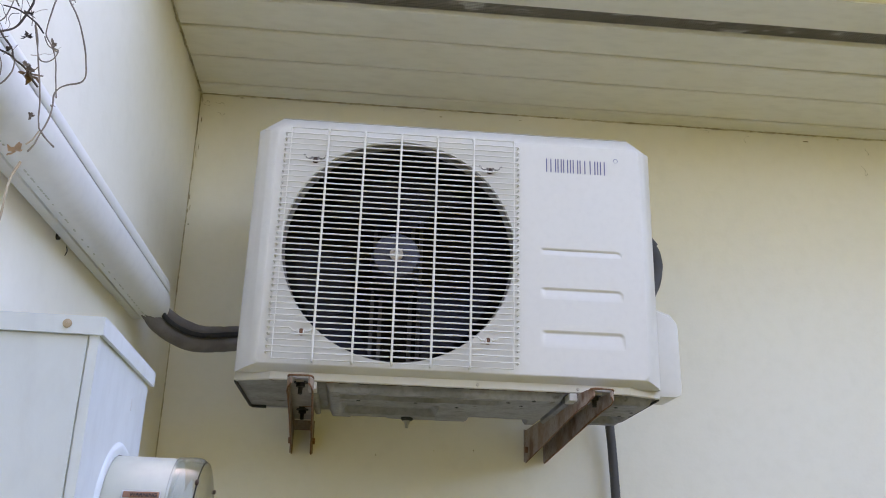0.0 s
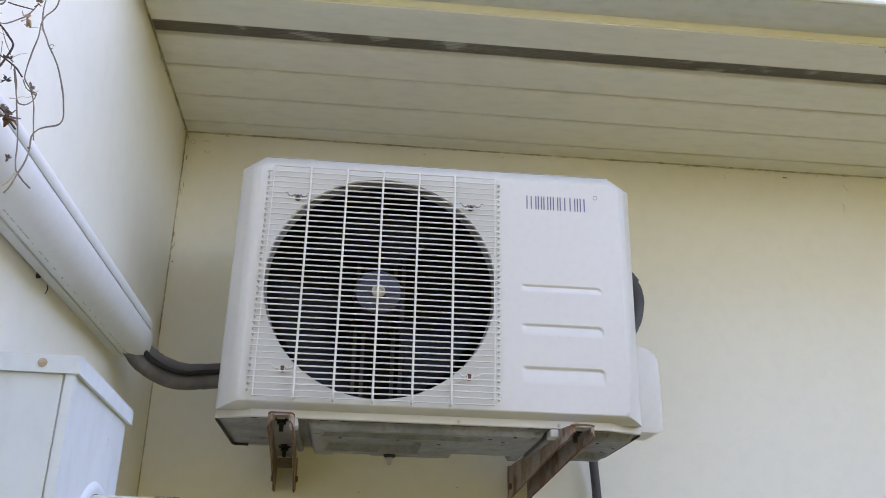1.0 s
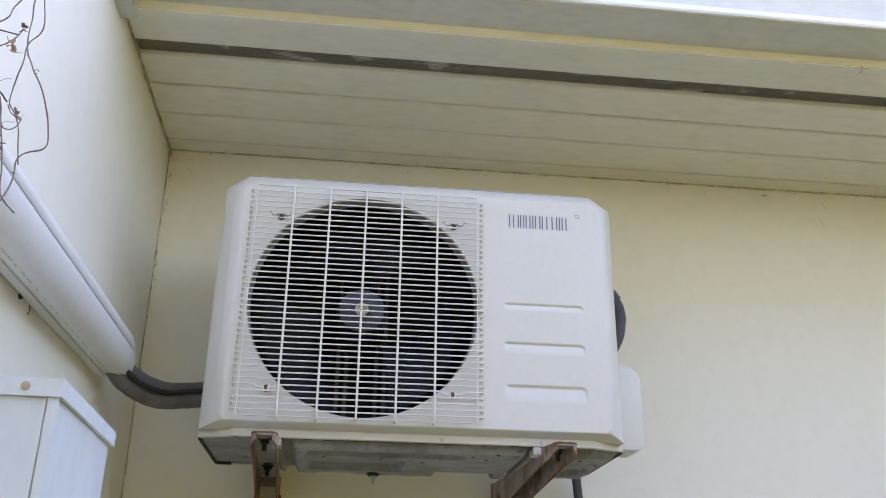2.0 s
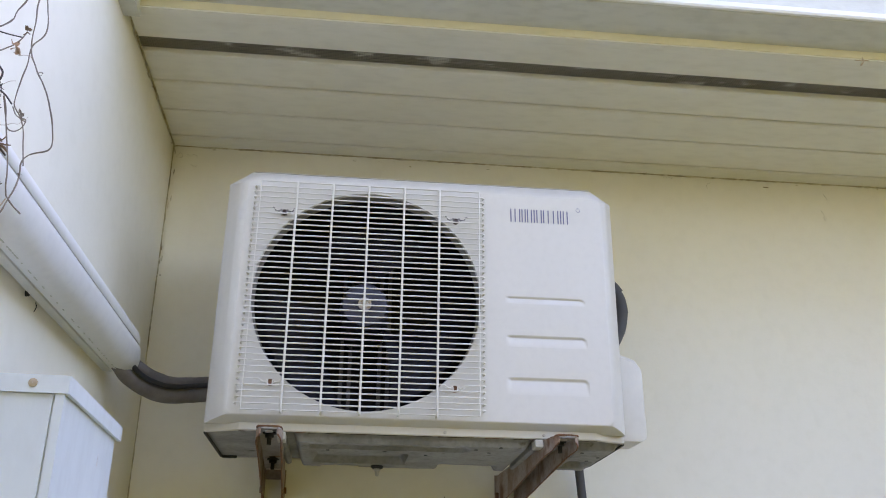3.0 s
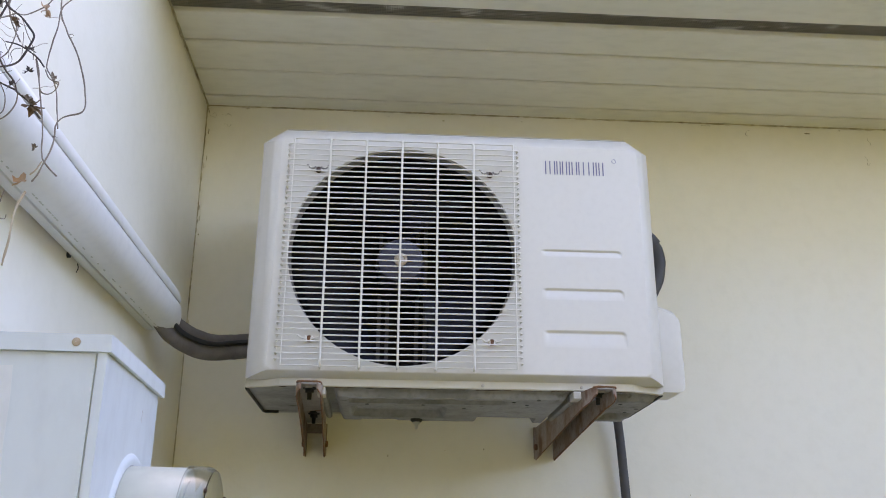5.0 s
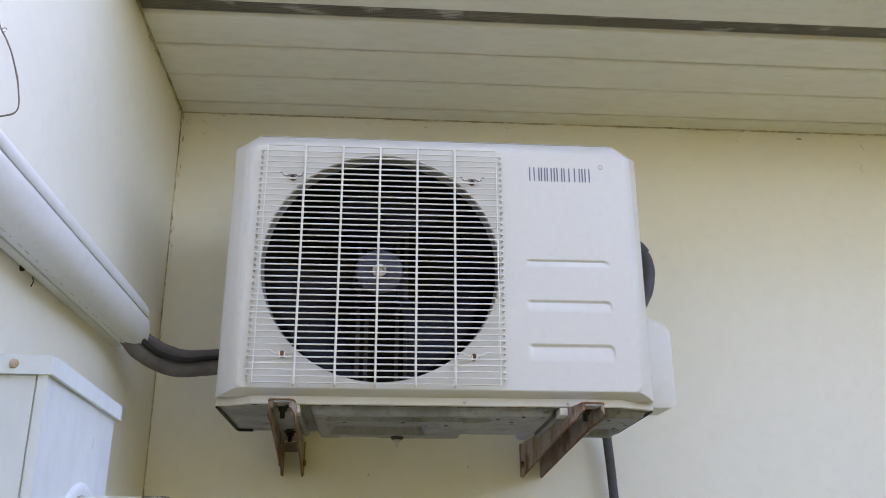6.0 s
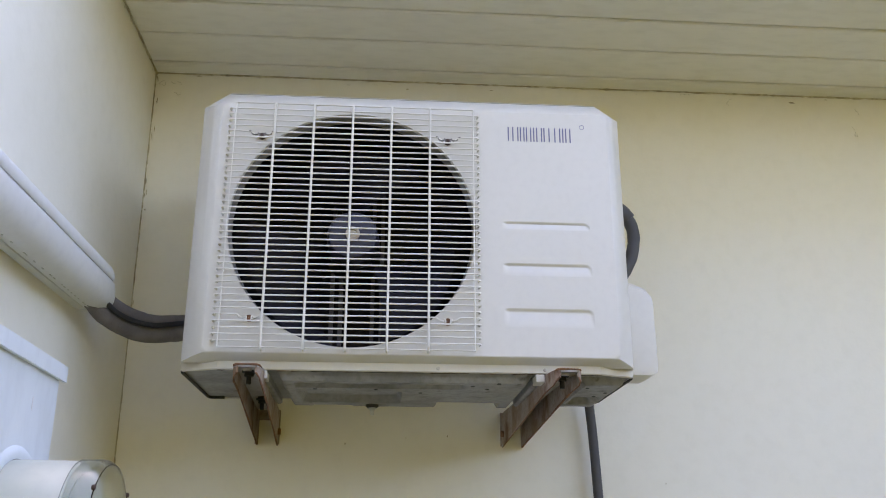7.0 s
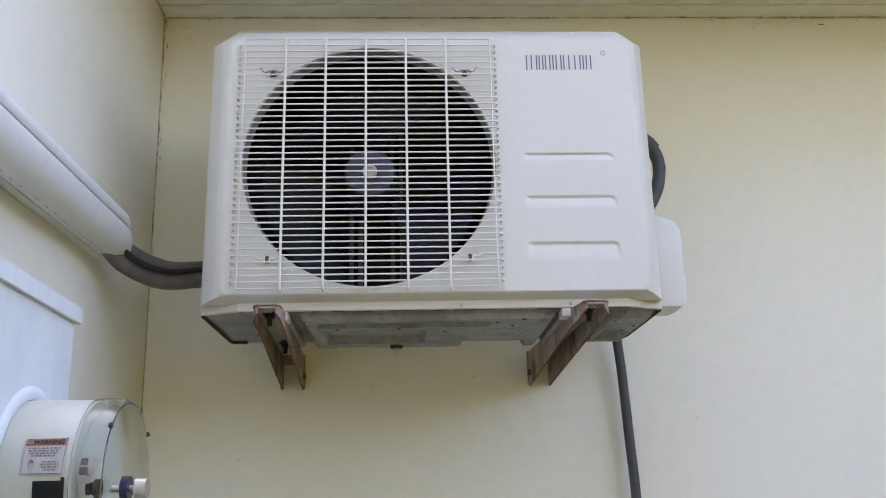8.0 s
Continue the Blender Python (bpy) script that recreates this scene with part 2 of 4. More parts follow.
def rendered_wall(name, lo, hi, along, out, label):
    """A thick rendered wall whose visible face is a fine, slightly uneven sheet."""
    bm = boxed(lo, hi)
    f = max(bm.faces, key=lambda q: q.calc_center_median()[out[0]] * out[1])
    bmesh.ops.delete(bm, geom=[f], context="FACES_ONLY")
    nu, nz = 90, 60
    plane = (hi if out[1] > 0 else lo)[out[0]]
    grid = []
    for i in range(nu + 1):
        row = []
        for j in range(nz + 1):
            u = lo[along] + (hi[along] - lo[along]) * i / nu
            z = lo[2] + (hi[2] - lo[2]) * j / nz
            q = [0, 0, z]
            q[along], q[out[0]] = u, plane
            inner = 0 < i < nu and 0 < j < nz
            w = 0.0022 * noise.noise(Vector((u * 2.3, 7.0, z * 2.3))) + 0.0009 * noise.noise(Vector((u * 11, 3.0, z * 11)))
            q[out[0]] += w if inner else 0
            row.append(bm.verts.new(q))
        grid.append(row)
    for a, b in zip(grid, grid[1:]):
        for j in range(nz):
            bm.faces.new((a[j], b[j], b[j + 1], a[j + 1]))
    return structure(name, bm, WALL, label, "wall", smooth=True)


rendered_wall("wall_back", (0.0, 0.0, 0.0), (6.0, 0.25, 2.80), 0, (1, -1), "cream painted rendered house wall under the eave")
LEAN = 0.008


def leaned(ob):
    """Leans what follows the side wall, which is a little out of plumb, out from its top."""
    for v in ob.data.vertices:
        v.co.x += 0.005 + LEAN * (SOFFIT_Z - v.co.z)
    return ob


leaned(rendered_wall("wall_side", (-0.25, -4.2, 0.0), (0.0, 0.25, 3.05), 1, (0, 1), "cream painted rendered wall meeting the eave in a corner"))

# soffit of long boards, a screened vent slot and an outer board with a thin batten
bm = bmesh.new()
X0, X1 = 0.004, 6.0
for y0, y1, dz in ((-0.001, -0.053, 0.0), (-0.060, -0.184, 0.001), (-0.191, -0.311, 0.0), (-0.318, -0.429, 0.0012), (-0.486, -0.602, -0.002)):
    z = SOFFIT_Z + dz
    n = 60
    rings = []
    for i in range(n + 1):
        x = X0 + (X1 - X0) * i / n
        s = 0.0012 * noise.noise(Vector((x * 1.7, y0 * 9, 0)))
        e = 0.0010 * noise.noise(Vector((x * 6, y0 * 31, 2)))
        rings.append([(x, y0 - e, z + 0.003 + s), (x, y0 - 0.002 - e, z + s), (x, y1 + 0.002 + e, z + s), (x, y1 + e, z + 0.003 + s),
                      (x, y1, z + 0.016), (x, y0, z + 0.016)])
    loft(bm, rings, True, True, True)
box(bm, (X0, -0.602, 2.6740), (X1, -0.577, 2.6812))
box(bm, (X0, -0.600, 2.7015), (X1, -0.002, 2.7160))
structure("ceiling", bm, SOFFIT, "cream painted boarded eave soffit with open joints", "soffit")

vent = tagged(thing("soffit_vent", "", "vent"), "dusty wire mesh vent strip set in the soffit", "vent", "", "structure")
# dark sheet painted as the shade in the hollow above the mesh
part("backing", boxed((X0, -0.4855, 2.6992), (X1, -0.4295, 2.7013)), GAP_DARK, vent)
bm = bmesh.new()
for i in range(11):
    y = -0.4845 + 0.0053 * i
    tube(bm, [(X0 + 0.02 * j, y, 2.6970 + 0.0010 * noise.noise(Vector((j * 0.4, i, 0)))) for j in range(151)], 0.0011, 4)
for i in range(560):
    x = X0 + 0.0053 * i
    tube(bm, [(x, -0.485, 2.6962), (x, -0.458, 2.6968), (x, -0.430, 2.6962)], 0.0011, 4)
part("mesh_screen", bm, SCREEN_DIRT, vent, "torn clogged fly screen")

fascia = structure("trim_fascia", boxed((0.02, -0.6045, 2.6770), (6.0, -0.6022, 2.800)), TRIM, "cream painted fascia strip", "fascia")
gutter = thing("gutter", "grey painted box gutter with a white lip", "gutter", (0.03, -0.605, 2.6945), "", "structure")
bm = bmesh.new()
prof = [(-0.0, 0.0), (-0.094, 0.002), (-0.098, 0.006), (-0.104, 0.085), (-0.101, 0.085), (-0.095, 0.010), (-0.001, 0.005)]
loft(bm, [[(x, y, z) for y, z in prof] for x in (0.0, 5.97)], True, True, True)
part("trough", bm, GUTTER, gutter)
bm = bmesh.new()
prof = [(-0.0985, 0.003), (-0.1045, 0.0035), (-0.107, 0.008), (-0.107, 0.019), (-0.1015, 0.021)]
loft(bm, [[(x, y, z) for y, z in prof] for x in (0.0, 5.97)], True, True, True)
part("lip", bm, GUTTER_LIP, gutter, "bright white lower lip", bevel=0.001)
bm = bmesh.new()
tube(bm, curved([(1.545, 0.003, -0.008), (1.549, 0.001, -0.0235), (1.543, 0.004, -0.034)], 5), 0.0018, 6)
tube(bm, [(1.530, 0.002, -0.0225), (1.562, 0.002, -0.0215)], 0.0012, 5)
part("loose_thread", bm, VINE_PALE, gutter, "scrap of pale twine")

bm = boxed((0.0025, -3.6, 2.6580), (0.038, -0.590, 2.7390))
structure("trim_side", bm, GUTTER, "grey painted board along the side wall top", "trim", bevel=0.003)

# unseen roof over the eave and house behind, added to keep the sun off the walls
bm = bmesh.new()
loft(bm, [[(x, -0.62, 2.802), (x, -0.62, 2.85), (x, 5.0, 5.05), (x, 5.0, 2.802)] for x in (-5.0, 6.2)], True, True, True)
structure("roof_main", bm, ROOF, "unseen tiled pitched roof added to keep the sun off the walls", "roof")
bm = bmesh.new()
loft(bm, [[(-0.27, y, 3.052), (-0.27, y, 0.01), (-5.0, y, 0.01), (-5.0, y, 4.4)] for y in (-4.2, -0.7)], True, True, True)
structure("wall_wing", bm, WALL, "unseen rendered wing added to keep the sun off the side wall", "wall")
structure("wall_end", boxed((6.0, 0.0, 0.0), (6.2, 5.0, 2.80)), WALL, "unseen rendered end wall added to close the house", "wall")

# ragged caulk and dirt in the joints
bm = bmesh.new()
tube(bm, [(0.002 + 0.01 * i, -0.002, SOFFIT_Z - 0.0005 + 0.0016 * noise.noise(Vector((i * 0.17, 0, 0)))) for i in range(400)], 0.0030, 5, rough=0.8)
structure("trim_caulk_top", bm, GRIME, "ragged dirty caulk line under the soffit", "caulk")
bm = bmesh.new()
tube(bm, [(0.0015 + 0.0012 * noise.noise(Vector((i * 0.2, 5, 0))), -0.0015, 0.5 + 0.01 * i) for i in range(219)], 0.0020, 5, rough=0.9)
leaned(structure("trim_caulk_corner", bm, GRIME, "cracked dirty caulk in the wall corner", "caulk"))
bm = bmesh.new()
tube(bm, [(0.008, -0.01 - 0.01 * i, SOFFIT_Z - 0.001 + 0.0022 * noise.noise(Vector((i * 0.13, 9, 0)))) for i in range(57)], 0.0024, 6, rough=0.6)
structure("trim_caulk_side", bm, GRIME, "ragged caulk between side wall and soffit", "caulk")

rng = random.Random(21)


def flake(x, z, w, h, face, mat, parent):
    """A curled chip of paint lifting off a wall: face 0 back wall, 1 side wall."""
    bm = bmesh.new()
    n = 9
    ring = []
    for i in range(n):
        a = 2 * math.pi * i / n
        k = rng.uniform(0.55, 1.0)
        u, v, lift = x + w * k * math.cos(a), z + h * k * math.sin(a), rng.uniform(0.0012, 0.0034)
        ring.append((u, -lift, v) if face == 0 else (0.005 + lift, u, v))
    c = bm.verts.new((x, -0.0022, z) if face == 0 else (0.0072, x, z))
    vs = [bm.verts.new(p) for p in ring]
    for i in range(n):
        bm.faces.new((c, vs[i], vs[(i + 1) % n]))
    bmesh.ops.solidify(bm, geom=list(bm.faces), thickness=0.0005)
    part("paint_flake", bm, mat, parent)


top_caulk, corner_caulk, side_caulk = (bpy.data.objects[k] for k in ("trim_caulk_top", "trim_caulk_corner", "trim_caulk_side"))
for k in range(46):
    flake(rng.uniform(0.01, 2.2), SOFFIT_Z - 0.004 - abs(rng.gauss(0, 0.008)), rng.uniform(0.002, 0.011), rng.uniform(0.001, 0.003), 0, rng.choice((GRIME, WALL, WALL, WALL, WALL)), top_caulk)
for k in range(26):
    z = 2.68 - abs(rng.gauss(0, 0.3))
    flake(rng.uniform(0.007, 0.017) + LEAN * (SOFFIT_Z - z), z, rng.uniform(0.001, 0.003), rng.uniform(0.003, 0.014), 0, rng.choice((GRIME, WALL)), corner_caulk)
for k in range(14):
    flake(rng.uniform(-0.56, -0.02), SOFFIT_Z - 0.004 - abs(rng.gauss(0, 0.005)), rng.uniform(0.003, 0.012), rng.uniform(0.001, 0.004), 1, rng.choice((GRIME, WALL)), side_caulk)
# hairline squiggles of cracked paint high in the corner
for k, (x, z, n) in enumerate(((0.020, 2.655, 16), (0.045, 2.66, 12), (0.055, 2.63, 9), (1.36, 2.672, 14), (1.47, 2.668, 9), (1.78, 2.60, 14), (1.80, 2.655, 8))):
    pts, a = [], rng.uniform(0, 6.28)
    for i in range(n):
        pts.append((x, -0.0018, z))
        a += rng.uniform(-1.3, 1.3)
        x, z = x + 0.0032 * math.cos(a), min(z + 0.0032 * math.sin(a) - 0.0006, SOFFIT_Z - 0.006)
    part("crack", tube(bmesh.new(), pts, 0.0003, 4, rough=0.5), CRACK, top_caulk, "thin dark crack in the paint")

# ---- the outdoor unit ----
unit = thing("air_conditioner", "white wall-hung air conditioner outdoor unit with round fan grille", "air conditioner", (0.633, -0.31, 1.85))
U = Vector((0.633, -0.31, 1.85))
FRONT, EDGE, BACK = -0.500, -0.455, -0.165
FX, FZ, FR = 0.5237, 2.1090, 0.2230


def upart(name, bm, mat, parent=None, label="", **k):
    """A part of the unit, modelled in the place's own coordinates."""
    bmesh.ops.translate(bm, vec=-U, verts=bm.verts)
    return part(name, bm, mat, parent if parent is not None else unit, label, **k)


def outline(x0, x1, z0, z1, cx, cz, low, y, ylow):
    return [(x0 + low, ylow, z0), (x1 - low, ylow, z0), (x1, y, z0 + low), (x1, y, z1 - cz), (x1 - cx, y, z1), (x0 + cx, y, z1), (x0, y, z1 - cz), (x0, y, z0 + low)]


bm = bmesh.new()
rings = []
for k, y in ((0.0, EDGE), (0.04, -0.4600), (0.16, -0.4670), (0.33, -0.4760), (0.50, -0.4840), (0.65, -0.4905), (0.78, -0.4950), (0.88, -0.4978), (0.95, -0.4993), (1.0, FRONT)):
    rings.append(outline(0.233 + 0.043 * k, 1.033 - 0.035 * k, 1.8625 + 0.0145 * k, 2.388 - 0.041 * k, 0.045 - 0.036 * k, 0.032 - 0.024 * k,
                         0.004 + 0.004 * k, y, y - 0.014 * (1 - k)))
rows = loft(bm, rings)
loops = [rows[-1]]
circle = [bm.verts.new((FX + FR * math.cos(a), FRONT, FZ + FR * math.sin(a))) for a in (2 * math.pi * i / 96 for i in range(96))]
loops.append(circle)
# pressed ledges: a short overhang above, ramping back out to the sheet below
for zt, drop in ((2.1265, 0.016), (2.0465, 0.024), (1.9625, 0.034)):
    x0, x1, deep, nu, nv = 0.794, 0.956, 0.0042, 72, 22
    grid = []
    for i in range(nu + 1):
        x = x0 + (x1 - x0) * i / nu
        row = []
        for j in range(nv + 1):
            v = j / nv
            z = zt - drop * v
            end = min(max((x - x0) / 0.012, 0), 1)
            end = end * end * (3 - 2 * end)
            cx, cz = max(x - (x1 - 0.011), 0), max(zt - 0.011 - z, 0) - max(zt - z, 0) + 0.011
            inside = 0.011 - math.hypot(cx, cz)
            fall = min(max(inside / 0.0065, 0), 1)
            out = 1 - v
            dip = min(fall * fall * (3 - 2 * fall), out ** 1.3 * 1.15)
            row.append(bm.verts.new((x, FRONT + deep * dip * end, z)))
        grid.append(row)
    for p, q in zip(grid, grid[1:]):
        for j in range(nv):
            bm.faces.new((p[j], p[j + 1], q[j + 1], q[j]))
    loops.append([g[0] for g in grid] + grid[-1][1:] + [g[nv] for g in grid[-2::-1]] + grid[0][nv - 1:0:-1])
edges = []
for loop in loops:
    for i, v in enumerate(loop):
        w = loop[(i + 1) % len(loop)]
        edges.append(bm.edges.get((v, w)) or bm.edges.new((v, w)))
bmesh.ops.triangle_fill(bm, edges=edges, use_beauty=True, use_dissolve=False)
# rim of the fan opening, rolled inwards
ring = circle
for r, y in ((FR - 0.0010, FRONT + 0.0020), (FR - 0.0015, FRONT + 0.006), (FR + 0.004, FRONT + 0.0065)):
    nxt = [bm.verts.new((FX + r * math.cos(a), y, FZ + r * math.sin(a))) for a in (2 * math.pi * i / 96 for i in range(96))]
    for i in range(96):
        bm.faces.new((ring[i], ring[(i + 1) % 96], nxt[(i + 1) % 96], nxt[i]))
    ring = nxt
front = upart("front_panel", bm, CASE, None, "white painted pressed steel front", smooth=True)
for f in front.data.polygons:
    if abs(f.normal.y) > 0.9995:
        f.use_smooth = False

bm = bmesh.new()
ring = None
for r, y in ((FR + 0.010, FRONT + 0.008), (FR - 0.0010, FRONT + 0.008), (FR - 0.003, FRONT + 0.013), (FR - 0.005, FRONT + 0.030), (FR + 0.015, FRONT + 0.032)):
    nxt = [bm.verts.new((FX + r * math.cos(a), y, FZ + r * math.sin(a))) for a in (2 * math.pi * i / 96 for i in range(96))]
    if ring:
        for i in range(96):
            bm.faces.new((ring[i], ring[(i + 1) % 96], nxt[(i + 1) % 96], nxt[i]))
    ring = nxt
upart("shroud", bm, SHROUD, None, "dull grey fan shroud ring", smooth=True)
bm = bmesh.new()
loft(bm, [outline(0.235, 1.031, 1.8635, 2.386, 0.045, 0.032, 0.004, y, y) for y in (EDGE + 0.001, BACK)], True, False, True)
upart("casing", bm, CASE, None, "white painted side and top casing", smooth=True)
bm = bmesh.new()
loft(bm, [[(x, EDGE + 0.002, 2.3865), (x, EDGE - 0.0055, 2.3875), (x, EDGE - 0.003, 2.3895), (x, BACK - 0.002, 2.3895), (x, BACK, 2.3865)] for x in (0.281, 0.987)], True, True, True)
upart("top_cover", bm, CASE_TOP, None, "dusty top cover edge")

# base pan with a white rim, stamped underside and drain holes
PLAN = [(0.234, -0.452), (0.300, -0.4785), (0.968, -0.4785), (1.032, -0.452), (1.032, BACK), (0.234, BACK)]
bm = bmesh.new()
ins = [(x + (0.003 if x < 0.6 else -0.003), y + (0.004 if y < -0.3 else -0.003)) for x, y in PLAN]
loft(bm, [[(x, y, 1.8665) for x, y in PLAN], [(x, y, 1.8515) for x, y in PLAN], [(x, y, 1.8500) for x, y in ins], [(x, y, 1.8525) for x, y in ins]], True)
upart("base_rim", bm, CASE, None, "white base rim")


def slab(x0, x1, y0, y1, z, inset=0.0, cut=0.012):
    x0, x1, y0, y1 = x0 + inset, x1 - inset, y0 + inset, y1 - inset
    return [(x0 + cut, y0, z), (x1 - cut, y0, z), (x1, y0 + cut, z), (x1, y1 - cut, z), (x1 - cut, y1, z), (x0 + cut, y1, z), (x0, y1 - cut, z), (x0, y0 + cut, z)]


def pressed(x, y, x0, x1, y0, y1, corner, slope):
    """1 inside a round-cornered rectangle, 0 outside, with a sloping edge."""
    dx = max(abs(x - (x0 + x1) / 2) - (x1 - x0) / 2 + corner, 0)
    dy = max(abs(y - (y0 + y1) / 2) - (y1 - y0) / 2 + corner, 0)
    d = corner - math.hypot(dx, dy)
    k = min(max(d / slope, 0), 1)
    return k * k * (3 - 2 * k)


def underside(x, y):
    """How far the stamped base hangs down at (x, y)."""
    h = 0.0175 * max(pressed(x, y, 0.398, 0.850, -0.466, -0.170, 0.012, 0.012), 0.8 * pressed(x, y, 0.938, 1.026, -0.445, -0.178, 0.012, 0.012))
    for hole in ((0.425, 0.735, -0.440, -0.392), (0.428, 0.622, -0.362, -0.226), (0.690, 0.820, -0.245, -0.150), (0.445, 0.525, -0.200, -0.150), (0.955, 1.008, -0.310, -0.215)):
        h -= 0.016 * pressed(x, y, *hole, 0.012, 0.011)
    for cx, cy, r in ((0.660, -0.320, 0.026), (0.775, -0.335, 0.050), (0.982, -0.385, 0.024)):
        d = math.hypot(x - cx, (y - cy) * 1.2)
        h += 0.006 * (pressed(d, 0, -r, r, -1, 1, 0.002, 0.008) - 0.8 * pressed(d, 0, -r * 0.6, r * 0.6, -1, 1, 0.002, 0.006))
    return h + 0.0008 * noise.noise(Vector((x * 25, y * 25, 0)))


bm = bmesh.new()
NX, NY = 200, 78
rows = []
for i in range(NX + 1):
    x = 0.237 + (1.029 - 0.237) * i / NX
    front_y = -0.449 - 0.026 * min(max((x - 0.237) / 0.063, 0), 1) * min(max((1.029 - x) / 0.063, 0), 1)
    row = []
    for j in range(NY + 1):
        y = front_y + (-0.168 - front_y) * j / NY
        edge = j in (0, NY) or i in (0, NX)
        row.append(bm.verts.new((x, y, 1.8528 - (0 if edge else underside(x, y)))))
    rows.append(row)
for a, b in zip(rows, rows[1:]):
    for j in range(NY):
        bm.faces.new((a[j], a[j + 1], b[j + 1], b[j]))
pan = upart("base_pan", bm, PAN, None, "stamped dirty zinc underside", smooth=True)
# holes are black discs on the sheet, their shade put into the colour
for x, y in ((0.462, -0.384), (0.572, -0.384), (0.655, -0.352), (0.745, -0.43), (0.790, -0.452), (0.775, -0.398), (0.958, -0.41), (0.99, -0.32), (1.003, -0.36)):
    bm = turned(bmesh.new(), [(0.001, 0.0040), (-0.0009, 0.0036), (-0.0009, 0.0005)], (x, y, 1.8528 - underside(x, y)), "z", 12)
    upart("drain_hole", bm, BLACK, pan, "black disc painted as the shade in a punched hole")
for x in (0.680, 0.868):
    bm = turned(bmesh.new(), [(-0.4785, 0.0034), (-0.4800, 0.0032), (-0.4806, 0.0018), (-0.4806, 0.0003)], (x, 0, 1.8568), "y", 12)
    upart("screw", bm, STEEL, None, "small panel screw")
# dirt and rust caught behind the rim, with the rim's shade painted in
rng = random.Random(31)
x = 0.300
while x < 0.95:
    w = rng.uniform(0.012, 0.07)
    bm = tube(bmesh.new(), [(x + w * i / 8, -0.4725 + 0.0012 * noise.noise(Vector((x * 40 + i, 0, 0))), 1.8508) for i in range(9)], 0.0022, 5, 0.0012, rough=0.7)
    upart("dirt_crust", bm, rng.choice((DARK_SCREW, GAP_DARK, RUST_EDGE)), pan, "dark broken line of dirt, rust and painted rim shade")
    x += w + rng.uniform(0.002, 0.03)
# black gasket along the casing foot
bm = tube(bmesh.new(), [(0.2362, -0.448, 1.8495), (0.2362, -0.196, 1.8495), (0.240, -0.188, 1.849), (0.268, -0.187, 1.849)], 0.0030, 6)
upart("gasket", bm, BLACK, None, "black rubber edge strip")
bm = tube(bmesh.new(), [(1.030, -0.448, 1.8495), (1.030, -0.20, 1.8495), (1.020, BACK + 0.006, 1.849)], 0.0026, 6)
upart("gasket", bm, BLACK, None, "black rubber edge strip")
# drain spout
bm = turned(bmesh.new(), [(1.838, 0.0125), (1.832, 0.013), (1.829, 0.010)], (0.565, -0.205, 0), "z", 20, True)
spout = upart("drain_spout", bm, BLACK, None, "black drain collar with a clear nozzle")
bm = turned(bmesh.new(), [(1.829, 0.0075), (1.826, 0.0075), (1.824, 0.0042), (1.815, 0.0036), (1.814, 0.0024)], (0.565, -0.205, 0), "z", 16, True)
upart("nozzle", bm, CLEAR, spout)
# feet on the brackets
for x0, x1 in ((0.3715, 0.384), (0.8535, 0.866)):
    bm = bmesh.new()
    loft(bm, [[(x0, y, 1.8525), (x0, y, 1.840), (x0 + 0.004, y, 1.837), (x1 - 0.004, y, 1.837), (x1, y, 1.840), (x1, y, 1.8525)] for y in (-0.474, -0.455, -0.19)], True, True, True)
    foot = upart("foot", bm, PAN, None, "galvanised mounting foot")
    bm = boxed((x0 - 0.0015, -0.4765, 1.8355), (x1 + 0.0015, -0.438, 1.8495))
    upart("flaking_end", bm, CASE_TOP, foot, "flaking white painted end", bevel=0.002)

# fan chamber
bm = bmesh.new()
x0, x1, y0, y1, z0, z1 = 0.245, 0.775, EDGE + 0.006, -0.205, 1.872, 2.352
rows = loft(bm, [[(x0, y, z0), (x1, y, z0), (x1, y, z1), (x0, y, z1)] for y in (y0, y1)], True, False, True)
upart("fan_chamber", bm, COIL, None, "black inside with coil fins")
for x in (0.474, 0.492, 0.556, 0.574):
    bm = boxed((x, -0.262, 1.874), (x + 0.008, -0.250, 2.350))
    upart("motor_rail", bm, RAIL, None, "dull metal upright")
bm = turned(bmesh.new(), [(-0.33, 0.0005), (-0.33, 0.050), (-0.24, 0.055), (-0.24, 0.0005)], (FX - 0.003, 0, 2.128), "y", 32)
upart("motor", bm, HUB, None, "dark fan motor", smooth=True)
fan = upart("fan", turned(bmesh.new(), [(-0.345, 0.052), (-0.392, 0.049), (-0.400, 0.045), (-0.403, 0.036), (-0.403, 0.0005)], (FX - 0.003, 0, 2.128), "y", 48), HUB, None,
            "dark grey three-bladed fan at rest", smooth=True)
bm = turned(bmesh.new(), [(-0.402, 0.0135), (-0.409, 0.0135), (-0.409, 0.0085), (-0.405, 0.008), (-0.405, 0.0005)], (FX - 0.003, 0, 2.128), "y", 24)
upart("shaft_nut", bm, STEEL, fan, "pale shaft nut", smooth=True)
